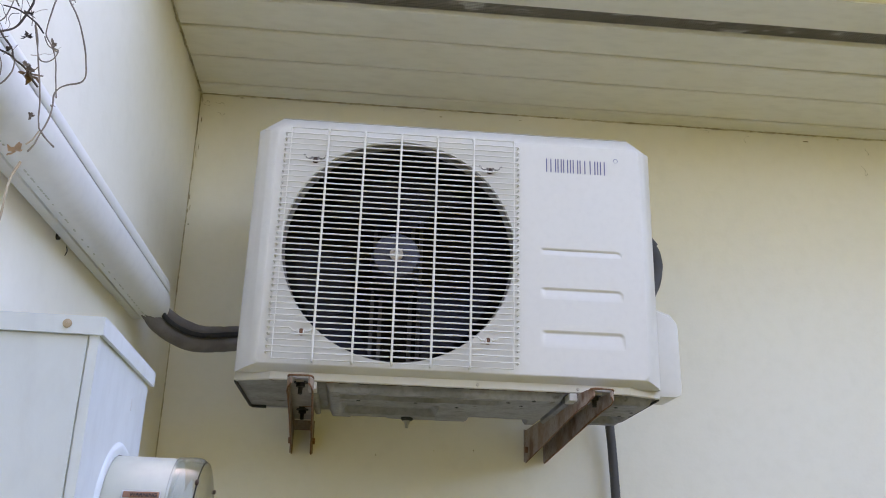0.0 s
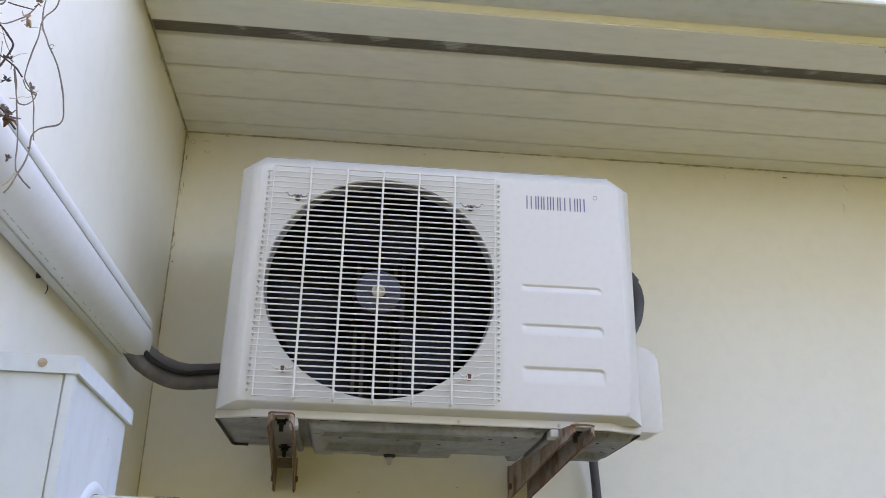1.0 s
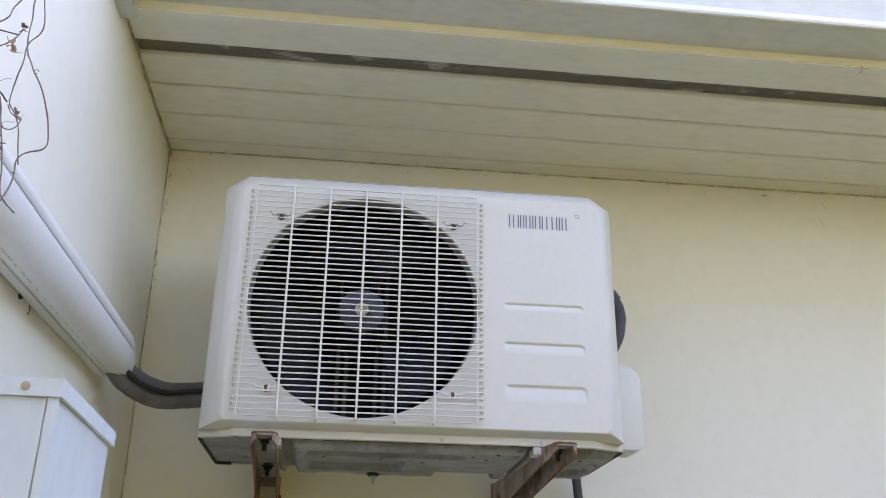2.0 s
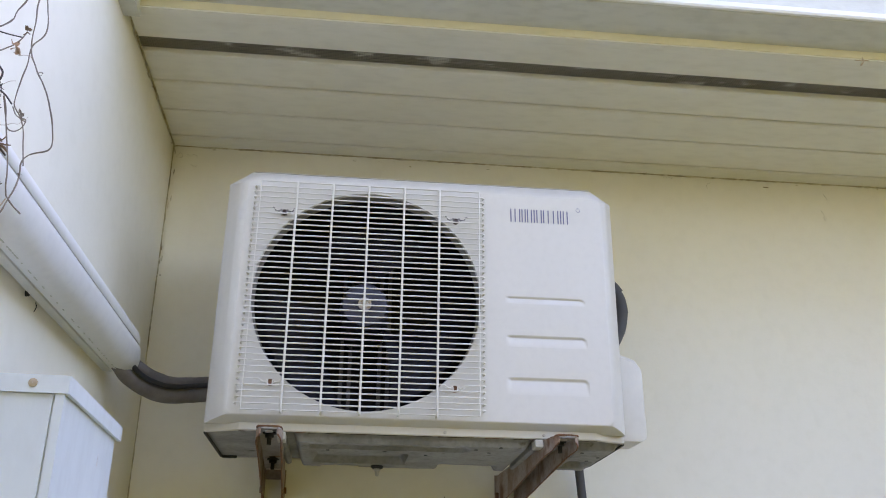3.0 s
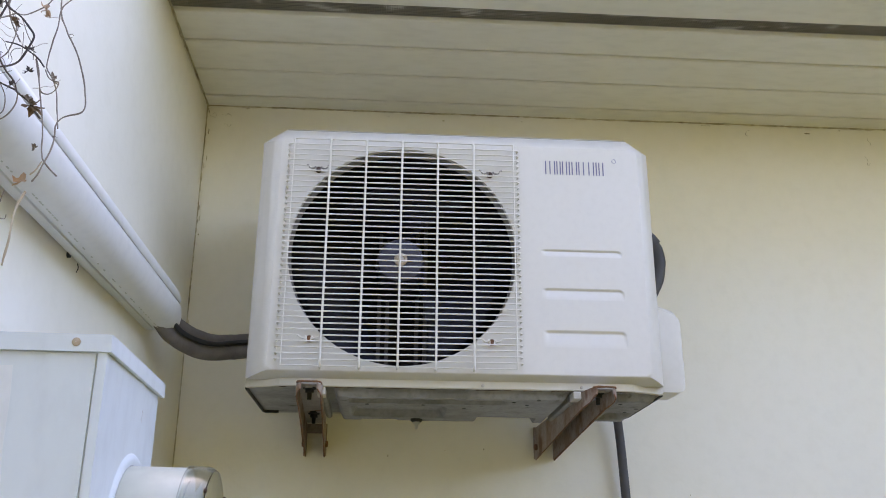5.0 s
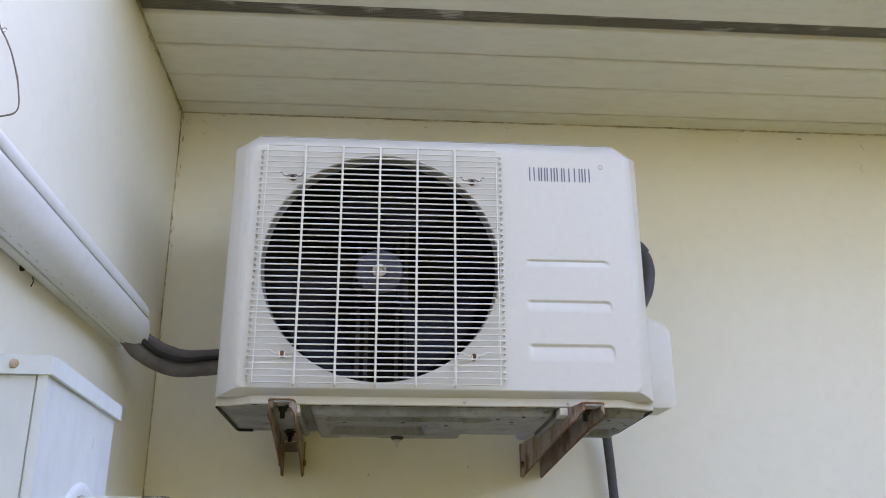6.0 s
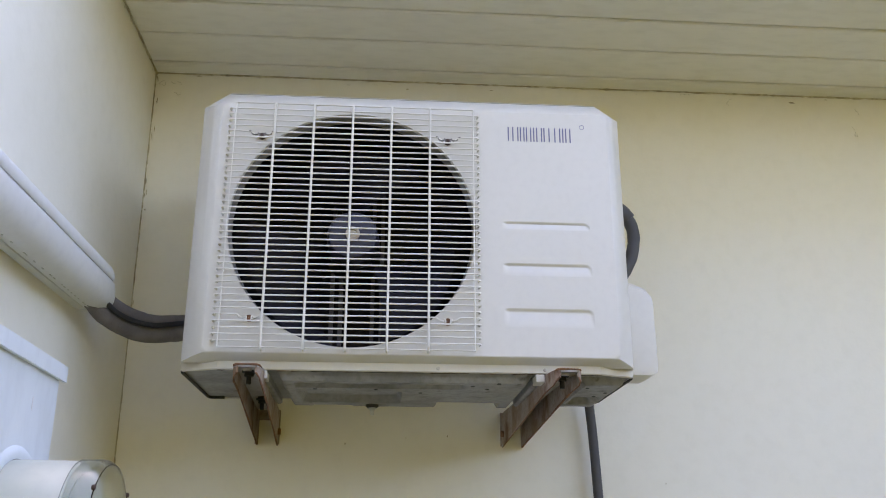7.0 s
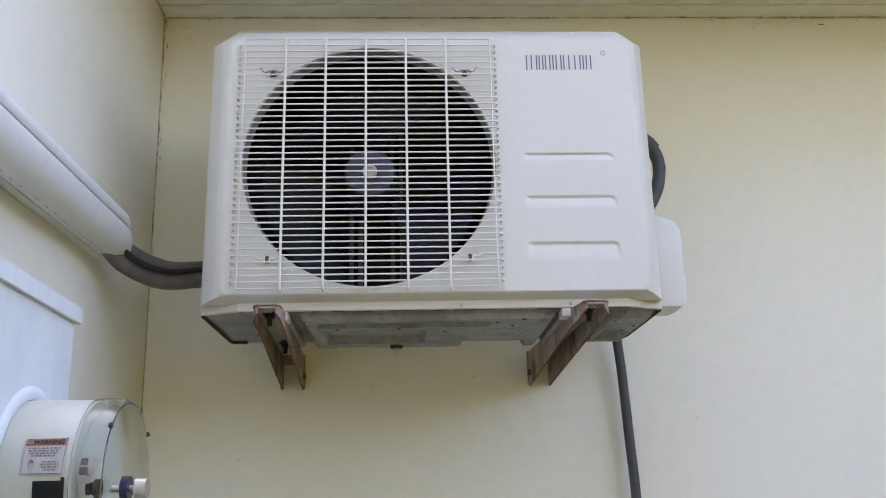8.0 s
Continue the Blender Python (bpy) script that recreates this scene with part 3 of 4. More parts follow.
for b in range(3):
    bm = bmesh.new()
    grid = []
    for i in range(13):
        r = 0.045 + 0.155 * i / 12
        row = []
        for j in range(13):
            s = j / 12
            sweep = radians(12 + 84 * (i / 12) ** 0.8)
            a = radians(200 + 120 * b) + (s - 0.5) * sweep + 0.25 * i / 12
            y = -0.375 + 0.075 * s - 0.018 * math.sin(math.pi * s) - 0.012 * i / 12
            row.append(bm.verts.new((FX - 0.003 + r * math.cos(a), y, 2.128 - 0.016 * i / 12 + r * math.sin(a))))
        grid.append(row)
    for p, q in zip(grid, grid[1:]):
        for j in range(12):
            bm.faces.new((p[j], q[j], q[j + 1], p[j + 1]))
    bmesh.ops.solidify(bm, geom=list(bm.faces), thickness=0.003)
    upart("blade", bm, FAN, fan, "glossy dark plastic blade", smooth=True)

# wire grille: uprights, bent-back cross wires, four clips with rusty screws
GX0, GX1, GZ0, GZ1, GY = 0.296, 0.748, 1.882, 2.343, -0.5115
grille = upart("grille", tube(bmesh.new(), [(0.3025, GY, GZ0), (0.7415, GY, GZ0), (0.7415, GY, GZ1), (0.3025, GY, GZ1)], 0.0019, 8, closed=True), WIRE, None, "white coated wire fan guard")
for x in (0.375, 0.4465, 0.518, 0.5895, 0.661):
    bm = tube(bmesh.new(), [(x, FRONT - 0.001, GZ0 - 0.002), (x, GY - 0.001, GZ0 - 0.001), (x, GY - 0.0028, GZ0 + 0.004), (x, GY - 0.0028, GZ1 - 0.004), (x, GY, GZ1), (x, FRONT - 0.001, GZ1 + 0.001)],
              0.0023, 8)
    upart("upright_wire", bm, WIRE, grille)
COUNT = 40
for i in range(1, COUNT):
    z = GZ0 + (GZ1 - GZ0) * i / COUNT
    clip = i in (5, COUNT - 5)
    pts = [(GX0 - 0.003, FRONT - 0.0015, z - 0.001), (GX0 - 0.005, GY + 0.002, z), (GX0 - 0.002, GY, z)]
    if clip:
        for c in (0.352, 0.695):
            pts += [(c - 0.022, GY, z), (c - 0.014, GY + 0.001, z - 0.005), (c - 0.008, FRONT - 0.003, z - 0.006),
                    (c + 0.008, FRONT - 0.003, z - 0.006), (c + 0.014, GY + 0.001, z - 0.005), (c + 0.022, GY, z)]
    pts += [(GX1 + 0.001, GY, z), (GX1 + 0.004, GY + 0.002, z), (GX1 + 0.002, FRONT - 0.0015, z - 0.001)]
    upart("cross_wire", tube(bmesh.new(), pts, 0.0016, 6), WIRE, grille)
for c in (0.352, 0.695):
    for z in (GZ0 + (GZ1 - GZ0) * 5 / COUNT, GZ1 - (GZ1 - GZ0) * 5 / COUNT):
        upper = z > 2.1
        bm = turned(bmesh.new(), [(FRONT, 0.0065), (FRONT - 0.003, 0.0062), (FRONT - 0.0048, 0.0035), (FRONT - 0.0048, 0.0003)], (c, 0, z - 0.005), "y", 16)
        upart("clip_screw", bm, DARK_SCREW if upper else RUST_EDGE, grille, "rusty clip screw", smooth=True)
        bm = bmesh.new()
        sgn = 1 if upper else -1
        tube(bm, curved([(c - 0.023, GY - 0.001, z), (c - 0.019, GY, z - 0.001), (c - 0.016, GY + 0.001, z - 0.0055), (c - 0.008, GY + 0.003, z - 0.005), (c - 0.0065, GY + 0.003, z - 0.002), (c - 0.0045, GY + 0.003, z - 0.0035),
                         (c - 0.0035, GY + 0.003, z - 0.010), (c + 0.0035, GY + 0.003, z - 0.010), (c + 0.0045, GY + 0.003, z - 0.0035), (c + 0.0065, GY + 0.003, z - 0.002),
                         (c + 0.008, GY + 0.003, z - 0.005), (c + 0.016, GY + 0.001, z - 0.0055), (c + 0.019, GY, z - 0.001), (c + 0.023, GY - 0.001, z)], 4), 0.0012, 6)
        upart("clip", bm, WIRE_OLD if upper else WIRE, grille, "worn bent wire clip" if upper else "")

# maker's mark as plain upright bars
x = 0.8035
for w, strokes in ((0.012, 1), (0.014, 2), (0.011, 2), (0.0125, 2), (0.006, 1), (0.0135, 2), (0.014, 2), (0, 0), (0.014, 2), (0.006, 1), (0.0125, 2)):
    if not strokes:
        x += 0.006
        continue
    for k in range(strokes):
        at = x + w / 2 + (0 if strokes == 1 else (k - 0.5) * (w - 0.0045))
        bm = boxed((at - 0.0011, FRONT - 0.0008, 2.2875), (at + 0.0011, FRONT + 0.001, 2.3165))
        upart("mark_bar", bm, INK_BLUE, front, "faded slate-blue bar of the maker's mark")
    x += w + 0.0005
bm = tube(bmesh.new(), [(0.9505 + 0.0042 * math.cos(a), FRONT - 0.0002, 2.3205 + 0.0042 * math.sin(a)) for a in (2 * math.pi * i / 16 for i in range(16))], 0.0005, 4, closed=True)
upart("mark_ring", bm, INK_BLUE, front, "tiny slate-blue ring")

# valve cover on the far side, with handle lugs
bm = bmesh.new()
rings = []
for x, g in ((1.030, 0.0), (1.085, 0.0), (1.098, 0.006), (1.102, 0.014)):
    top = 2.058 - max(0, (x - 1.048)) * 0.55
    rings.append([(x, -0.392 + g, 1.8675 + g), (x, -0.305 - g, 1.8675 + g), (x, -0.298 - g, 1.876 + g), (x, -0.298 - g, top - 0.010 - g), (x, -0.308 - g, top - g),
                  (x, -0.384 + g, top - g), (x, -0.392 + g, top - 0.008 - g), (x, -0.395 + g, 1.880 + g)])
loft(bm, rings, True, False, True)
upart("valve_cover", bm, CASE, None, "white plastic valve cover", smooth=True)
for z in (2.300, 2.245):
    bm = boxed((1.031, -0.33, z - 0.012), (1.040, -0.26, z + 0.010))
    upart("handle_lug", bm, CASE, None, "small white moulded lug", bevel=0.003)
bm = tube(bmesh.new(), curved([(1.028, -0.215, 2.290), (1.075, -0.205, 2.284), (1.112, -0.200, 2.258), (1.127, -0.198, 2.215), (1.117, -0.198, 2.160), (1.085, -0.200, 2.105), (1.045, -0.21, 2.060)], 8), 0.0135, 14, rough=0.08)
loop = upart("side_hose", bm, HOSE, None, "dark grey bent hose loop", smooth=True)
bm = tube(bmesh.new(), [(1.094, -0.2025, 2.274), (1.106, -0.201, 2.265), (1.118, -0.1995, 2.250)], 0.0165, 14)
upart("collar", bm, HOSE, loop, smooth=True)

# ---- wall brackets ----
def bracket(xw, xf, label):
    """A rusty folded channel, deeper at the wall, open below; xw, xf: its middle at the wall and at the front."""
    base = Vector((xw, 0, 1.80))
    b = thing("wall_bracket", label, "bracket", base, "brackets under the unit")

    def at(y, side, z):
        k = -y / 0.55
        half = 0.0235
        return Vector((xw + (xf - xw) * k + side * half, y, z)) - base
    bm = bmesh.new()
    ys = [-0.002, -0.06, -0.16, -0.27, -0.38, -0.470, -0.530, -0.546, -0.553]
    rings = []
    for i, y in enumerate(ys):
        zt = 1.8490 + 0.07 * min(y + 0.47, 0)
        s = 1.0 if y > -0.54 else (0.94 if y > -0.55 else 0.72)
        rings.append([at(y, -s, zt), at(y, s, zt), at(y, s, zt - 0.003), at(y, -s, zt - 0.003)])
    loft(bm, rings[1:], True, True, True)
    part("web", bm, WEB, b, "grey web with rust stains")
    q0, q1 = at(-0.5515, -0.80, 1.8440), at(-0.5515, 0.80, 1.8440)
    bm = tube(bmesh.new(), curved([q0 + Vector((-0.003, 0.012, -0.002)), q0, (q0 + q1) / 2 + Vector((0, -0.0015, 0.0006)), q1, q1 + Vector((0.003, 0.012, -0.002))], 5), 0.0018, 6, rough=0.4)
    part("nose", bm, RUST_EDGE, b, "rounded rusty front edge")
    for side in (-1, 1):
        bm = bmesh.new()
        rings = []
        for y in ys:
            deep = 0.073 + 0.092 * y - (0.004 if y < -0.54 else 0) - (0.006 if y < -0.55 else 0)
            zt = 1.8492 + 0.07 * min(y + 0.47, 0)
            pinch = 1.0 if y > -0.54 else (0.94 if y > -0.55 else 0.72)
            o, i = at(y, side * pinch, 0), at(y, side * (pinch - 0.13), 0)
            wob = 0.0012 * noise.noise(Vector((y * 20, side, xw * 7)))
            rings.append([(o.x + wob, o.y, zt - base.z), (o.x + wob, o.y, zt - deep - base.z), (i.x + wob, i.y, zt - deep - base.z), (i.x + wob, i.y, zt - base.z)])
        loft(bm, rings, True, True, True)
        f = part("flange", bm, RUST, b, "rust-streaked tapering side flange")
        bm = tube(bmesh.new(), [Vector((r[1][0] * 0.5 + r[2][0] * 0.5, r[1][1], r[1][2])) for r in rings], 0.0016, 5, rough=0.8)
        part("rusted_edge", bm, RUST_EDGE, f, "bare rusted edge")
        bm = turned(bmesh.new(), [(side * 0.0, 0.0075), (side * 0.006, 0.0075), (side * 0.0065, 0.005), (side * 0.0065, 0.0003)], at(-0.030, side, 1.802) , "x", 6)
        part("bolt", bm, RUST_EDGE, f, "dark bolt head")
    bm = bmesh.new()
    box(bm, (-0.0265, -0.004, -0.022), (-0.0195, -0.0005, 0.052))
    box(bm, (0.0195, -0.004, -0.022), (0.0265, -0.0005, 0.052))
    box(bm, (-0.0265, -0.0042, 0.030), (0.0265, -0.0006, 0.052))
    part("wall_plate", bm, RUST, b)
    for y in (-0.500, -0.20):
        q = at(y, 0, 1.8450 + 0.07 * min(y + 0.47, 0))
        # no opening is cut: a dark plate paints the slot's shade
        bm = box(bmesh.new(), (q.x - 0.006, q.y - 0.024, q.z - 0.0012), (q.x + 0.006, q.y + 0.024, q.z + 0.001))
        part("slot", bm, GAP_DARK, b, "near-black plate painted as the shade in a bolt slot")
        bm = turned(bmesh.new(), [(0, 0.0125), (-0.0022, 0.0125), (-0.0025, 0.008), (-0.009, 0.008), (-0.009, 0.0042), (-0.022, 0.004), (-0.022, 0.0003)], q, "z", 12)
        nut = part("bolt", bm, BLACK, b, "dark nut and bolt end")
        if y < -0.3:
            bm = box(bmesh.new(), (q.x - 0.0065, q.y - 0.030, q.z - 0.004), (q.x + 0.0065, q.y - 0.021, q.z - 0.0012))
            part("bright_washer", bm, STEEL, nut, "bright scraped metal")
    return b


bracket(0.336, 0.361, "rust-stained grey steel bracket under the fan side")
bracket(0.877, 0.8945, "rusty brown steel bracket under the panel side")

# ---- pipes and covers ----
bm = tube(bmesh.new(), curved([(1.018, -0.150, 1.93), (1.040, -0.060, 1.885), (1.051, -0.040, 1.80), (1.0585, -0.036, 1.65), (1.064, -0.036, 1.50), (1.072, -0.034, 1.0), (1.07, -0.03, 0.004)], 8), 0.0105, 14, rough=0.03)
tagged(part("drain_pipe", bm, HOSE, None, smooth=True), "dark grey drain pipe running down the wall", "pipe")

duct = thing("pipe_cover", "white plastic pipe trunking fixed along the side wall", "trunking", (0.0, -0.31, 2.0))
D = Vector((0.0, -0.31, 2.0))


def fitted(x, z):
    """The trunking's section, laid against the leaning wall."""
    return (0.0105 if x < 0.004 else x + 0.0134), z - 0.0145


def strip(profile, y0, y1, taper=0.0):
    bm = bmesh.new()
    mid = Vector((0.035, 0, 2.03))
    profile = [fitted(x, z) for x, z in profile]
    rows = []
    for y, k in ((y0, 1.0), (y1 - 0.012, 1.0), (y1 - 0.003, 1.0 - taper * 0.5), (y1, 1.0 - taper * 1.6)):
        run = y1 - y
        ring = []
        for x, z in profile:
            cut = 0.55 * max(2.034 - z, 0.0) if run < 0.02 else 0.0
            ring.append(Vector((mid.x + (x - mid.x) * (k if x > 0.012 else 1) + 0.012 * run, y + cut, mid.z + (z - mid.z) * k - 0.016 * run)) - D)
        rows.append(ring)
    loft(bm, rows, True, True, True)
    return bm


part("base", strip([(0.0025, 1.997), (0.0135, 1.9955), (0.0152, 1.9985), (0.0152, 2.050), (0.0152, 2.086), (0.0025, 2.088)], -3.9, -0.382), DUCT, duct, smooth=True)
lower = [(0.0165, 2.004), (0.0185, 1.9950), (0.030, 1.9905), (0.048, 1.9915), (0.059, 1.9975), (0.066, 2.007), (0.0695, 2.018), (0.0705, 2.030), (0.0700, 2.0385), (0.0685, 2.0412), (0.062, 2.0418)]
upper = [(0.062, 2.0452), (0.0672, 2.0456), (0.0692, 2.0485), (0.0690, 2.0575), (0.064, 2.068), (0.050, 2.078), (0.030, 2.083), (0.0165, 2.084), (0.0165, 2.060)]
part("cover", strip(lower + [(0.0165, 2.0418)], -3.9, -0.380, 0.03), DUCT, duct, "white snap-on cover", smooth=True)
part("cover", strip(upper, -3.9, -0.380, 0.03), DUCT, duct, "white upper cover edge", smooth=True)
rng = random.Random(4)
y = -1.5
while y < -0.40:
    w = rng.uniform(0.002, 0.008)
    if rng.random() < 0.75:
        part("printed_dash", boxed((0.0465 - 0.012 * (y + 0.38), y + 0.31, -0.0252 + 0.016 * (y + 0.38)), (0.0483 - 0.012 * (y + 0.38), y + w + 0.31, -0.0240 + 0.016 * (y + 0.38))), METER, duct)
    y += w + rng.uniform(0.003, 0.016)
bm = turned(bmesh.new(), [(0.0, 0.005), (0.005, 0.0045), (0.006, 0.002), (0.006, 0.0003)], (0.0105, -0.83, 1.976), "x", 10)
plug = tagged(part("wall_plug", bm, BLACK, None), "dark screw head in the wall below the trunking", "screw")
bm = tube(bmesh.new(), curved([(0.010, -0.785, 1.980), (0.013, -0.783, 1.971), (0.012, -0.786, 1.962)], 4), 0.0008, 5)
tagged(part("wire_end", bm, BLACK, None), "short dark wire end under the trunking", "wire")

bundle = thing("insulated_pipes", "two weathered grey lagged refrigerant pipes", "pipe", (0.04, -0.31, 2.02))
B = Vector((0.04, -0.31, 2.02))
for name, pts, r, mat, label in (
        ("pipe", [(0.054, -0.50, 2.014), (0.056, -0.392, 2.010), (0.076, -0.330, 1.991), (0.120, -0.252, 1.985), (0.175, -0.206, 1.997), (0.262, -0.20, 2.006)], 0.0165, LAGGING, "weathered foam-lagged pipe"),
        ("pipe", [(0.046, -0.50, 1.994), (0.048, -0.402, 1.990), (0.066, -0.350, 1.969), (0.110, -0.285, 1.955), (0.170, -0.235, 1.967), (0.262, -0.23, 1.980)], 0.0160, LAGGING, "weathered foam-lagged pipe"),
        ("cable", [(0.064, -0.50, 1.999), (0.067, -0.402, 1.995), (0.090, -0.352, 1.975), (0.130, -0.290, 1.971), (0.185, -0.246, 1.986), (0.262, -0.238, 1.994)], 0.0052, BLACK, "thin black cable")):
    bm = tube(bmesh.new(), [q - B for q in curved(pts, 8)], r, 14, rough=0.07 if r > 0.01 else 0)
    part(name, bm, mat, bundle, label, smooth=True)

# ---- meter cabinet and meter ----
cab = thing("meter_cabinet", "pale grey painted metal meter cabinet on the side wall", "meter cabinet", (0.12, -1.02, 0.85))
C = Vector((0.12, -1.02, 0.85))
PIVOT = Vector((0.200, -0.896, 1.770))
turn = Euler((0.010, 0.0, 0.034)).to_matrix()
cab.location, cab.rotation_euler = PIVOT + turn @ (C - PIVOT) - Vector((0.005, 0.0, 0.002)), (0.010, 0.0, 0.034)


def cpart(name, lo, hi, mat, label="", bevel=0.0, parent=None):
    bm = boxed(Vector(lo) - C, Vector(hi) - C)
    return part(name, bm, mat, parent or cab, label, bevel=bevel)


# solid dark box whose colour gives the shade between cabinet and wall
cpart("back_box", (0.0025, -1.150, 0.88), (0.056, -0.909, 1.742), GAP_DARK, "near-black box painted as the shade behind the cabinet")
cpart("body", (0.054, -1.1825, 0.85), (0.1942, -0.907, 1.755), CABINET, "", 0.0025)
cpart("front_panel", (0.058, -1.1850, 0.86), (0.1840, -1.1805, 1.7505), CABINET, "patchy repainted panel", 0.0012)
bm = bmesh.new()
edge = [(0.103 + 0.004 * noise.noise(Vector((0.0, 0.0, z * 14))) + 0.008 * noise.noise(Vector((3.0, 0.0, z * 3))), z) for z in (0.88 + 0.0145 * i for i in range(60))]
loft(bm, [[Vector((x, y, z)) - C for x, z in [(0.0595, 1.7325), (0.0595, 0.88)] + edge] for y in (-1.1854, -1.1849)], True, True, True)
part("repainted_patch", bm, PATCH, cab, "off-white touch-up paint with a wavy edge")
cpart("corner_strip", (0.1866, -1.1870, 0.86), (0.1960, -1.1800, 1.7515), CABINET, "", 0.002)
lid = cpart("lid", (0.052, -1.1880, 1.7545), (0.1985, -0.897, 1.7705), CABINET, "rain lid with turned-down edges", 0.0018)
bm = boxed(Vector((0.052, -1.1900, 1.7510)) - C, Vector((0.1998, -1.1870, 1.7700)) - C)
part("lid_edge", bm, CABINET, lid, bevel=0.0008)
bm = boxed(Vector((0.1955, -1.1867, 1.7515)) - C, Vector((0.2000, -0.896, 1.7700)) - C)
part("lid_edge", bm, CABINET, lid, bevel=0.0008)
bm = turned(bmesh.new(), [(-1.1890, 0.0048), (-1.1915, 0.0045), (-1.1925, 0.002), (-1.1925, 0.0003)], Vector((0.163, 0, 1.7610)) - Vector((C.x, C.y, C.z)), "y", 14)
part("rivet", bm, VINE_PALE, lid, "pale rusty rivet", smooth=True)
cpart("scratch", (0.1941, -0.9905, 1.7045), (0.1946, -0.9890, 1.7195), LABEL, "pale paint scratch")
MY, MZ, MR = -1.011, 1.5630, 0.0825
bm = turned(bmesh.new(), [(0.1935, MR + 0.019), (0.1970, MR + 0.015), (0.1980, MR + 0.009), (0.1965, MR + 0.004)], Vector((0, MY, MZ)) - C, "x", 64)
part("meter_ring", bm, CABINET, cab, "pressed ring round the meter socket", smooth=True)

meter = thing("electric_meter", "round grey electricity meter with clear cover and warning sticker", "electric meter", (0.19, MY, MZ))
M = Vector((0.19, MY, MZ))


def mturn(name, profile, mat, label="", seg=64, parent=None):
    return part(name, turned(bmesh.new(), [(x - M.x, r) for x, r in profile], (0, 0, 0), "x", seg), mat, parent or meter, label, smooth=True)


# dark ring whose colour gives the shade in the socket joint
mturn("socket", [(0.186, MR + 0.003), (0.194, MR + 0.003), (0.194, MR - 0.004)], GAP_DARK, "near-black ring painted as the shade round the socket")
mturn("housing", [(0.189, MR - 0.002), (0.196, MR), (0.264, MR - 0.001), (0.2685, MR - 0.003), (0.2685, 0.0005)], METER, "grey moulded housing")
cover = mturn("cover", [(0.2660, MR + 0.0008), (0.2860, MR + 0.0008), (0.2910, MR), (0.2965, MR - 0.004), (0.2975, MR - 0.009), (0.2975, 0.0005), (0.2955, 0.0005),
                        (0.2955, MR - 0.010), (0.2945, MR - 0.0055), (0.2890, MR - 0.0022), (0.2660, MR - 0.0018), (0.2660, MR + 0.0008)], GLASS, "clear plastic cover")
cover.visible_shadow = False
mturn("dial_plate", [(0.2692, 0.066), (0.2705, 0.066), (0.2705, 0.0005)], METER, "pale dial plate")


def on_meter(angle, x, r=MR):
    a = radians(angle)
    return Vector((x - M.x, -r * math.cos(a), r * math.sin(a)))


def patch(x0, x1, a0, a1, lift):
    bm = bmesh.new()
    n = 12
    loft(bm, [[on_meter(a0 + (a1 - a0) * i / n, x, MR + lift) for i in range(n + 1)] for x in (x0, x1)], False)
    bmesh.ops.solidify(bm, geom=list(bm.faces), thickness=0.0006)
    return bm


sticker = part("warning_sticker", patch(0.2205, 0.2615, 2.0, 27.5, 0.0010), LABEL, meter, "white and orange warning sticker")
part("border", patch(0.2218, 0.2602, 2.8, 26.6, 0.0014), LABEL_INK, sticker)
part("paper", patch(0.2223, 0.2597, 3.2, 26.2, 0.0018), LABEL, sticker)
part("band", patch(0.2223, 0.2597, 21.5, 26.2, 0.0022), LABEL_BAND, sticker, "faded orange band")
rng = random.Random(8)
for k, (xa, xb, an) in enumerate(((0.2255, 0.2560, 19.5), (0.2260, 0.2545, 17.8), (0.2270, 0.2530, 16.1), (0.2295, 0.2515, 14.4), (0.2405, 0.2555, 10.5), (0.2395, 0.2565, 8.8), (0.2405, 0.2555, 7.1), (0.2425, 0.2535, 5.4))):
    bm = bmesh.new()
    x = xa
    while x < xb:
        w = rng.uniform(0.0015, 0.0045)
        q = on_meter(an, x, MR + 0.0022)
        box(bm, q - Vector((0, 0.0004, 0.00065)), q + Vector((min(w, xb - x), 0.0004, 0.00065)))
        x += w + 0.0012
    part("print_line", bm, LABEL_INK, sticker)
bm = turned(bmesh.new(), [(-0.0006, 0.0030), (0.0004, 0.0030), (0.0004, 0.0003)], on_meter(8.9, 0.2305, MR + 0.0020), "y", 14)
bmesh.ops.scale(bm, vec=(0.8, 1, 1.5), space=Matrix.Translation(-on_meter(8.9, 0.2305, MR + 0.0020)), verts=bm.verts)
part("pictogram", bm, LABEL_INK, sticker)
tri = [on_meter(25.5, 0.2258, MR + 0.0026), on_meter(22.1, 0.2235, MR + 0.0026), on_meter(22.1, 0.2281, MR + 0.0026)]
bm = tube(bmesh.new(), tri, 0.0003, 4, closed=True)
part("triangle_sign", bm, LABEL_INK, sticker)
font = bpy.data.curves.new("warning_word", "FONT")
font.body, font.size, font.align_x, font.extrude, font.offset = "WARNING", 0.0060, "LEFT", 0.0001, 0.00018
font.materials.append(BLACK)
word = new("warning_word", font)
word.parent = sticker
word.matrix_local = Matrix.Translation(on_meter(22.2, 0.2292, MR + 0.0030)) @ pose(0, 0, 0, 90 - 24, 0, 0)
part("register_window", patch(0.2335, 0.2620, -20, -1.5, 0.0012), BLACK, meter, "black display window")
part("window_rim", patch(0.2600, 0.2635, -20, 0.5, 0.0030), GAP_DARK, meter)
for a in (38, 18):
    bm = turned(bmesh.new(), [(0.0, 0.0027), (0.003, 0.0027), (0.0038, 0.0014), (0.0038, 0.0003)], on_meter(a if a > 30 else 142, 0.2945, MR - 0.001), "x", 12)
    part("cover_screw", bm, DARK_SCREW, meter, "small dull screw", smooth=True)
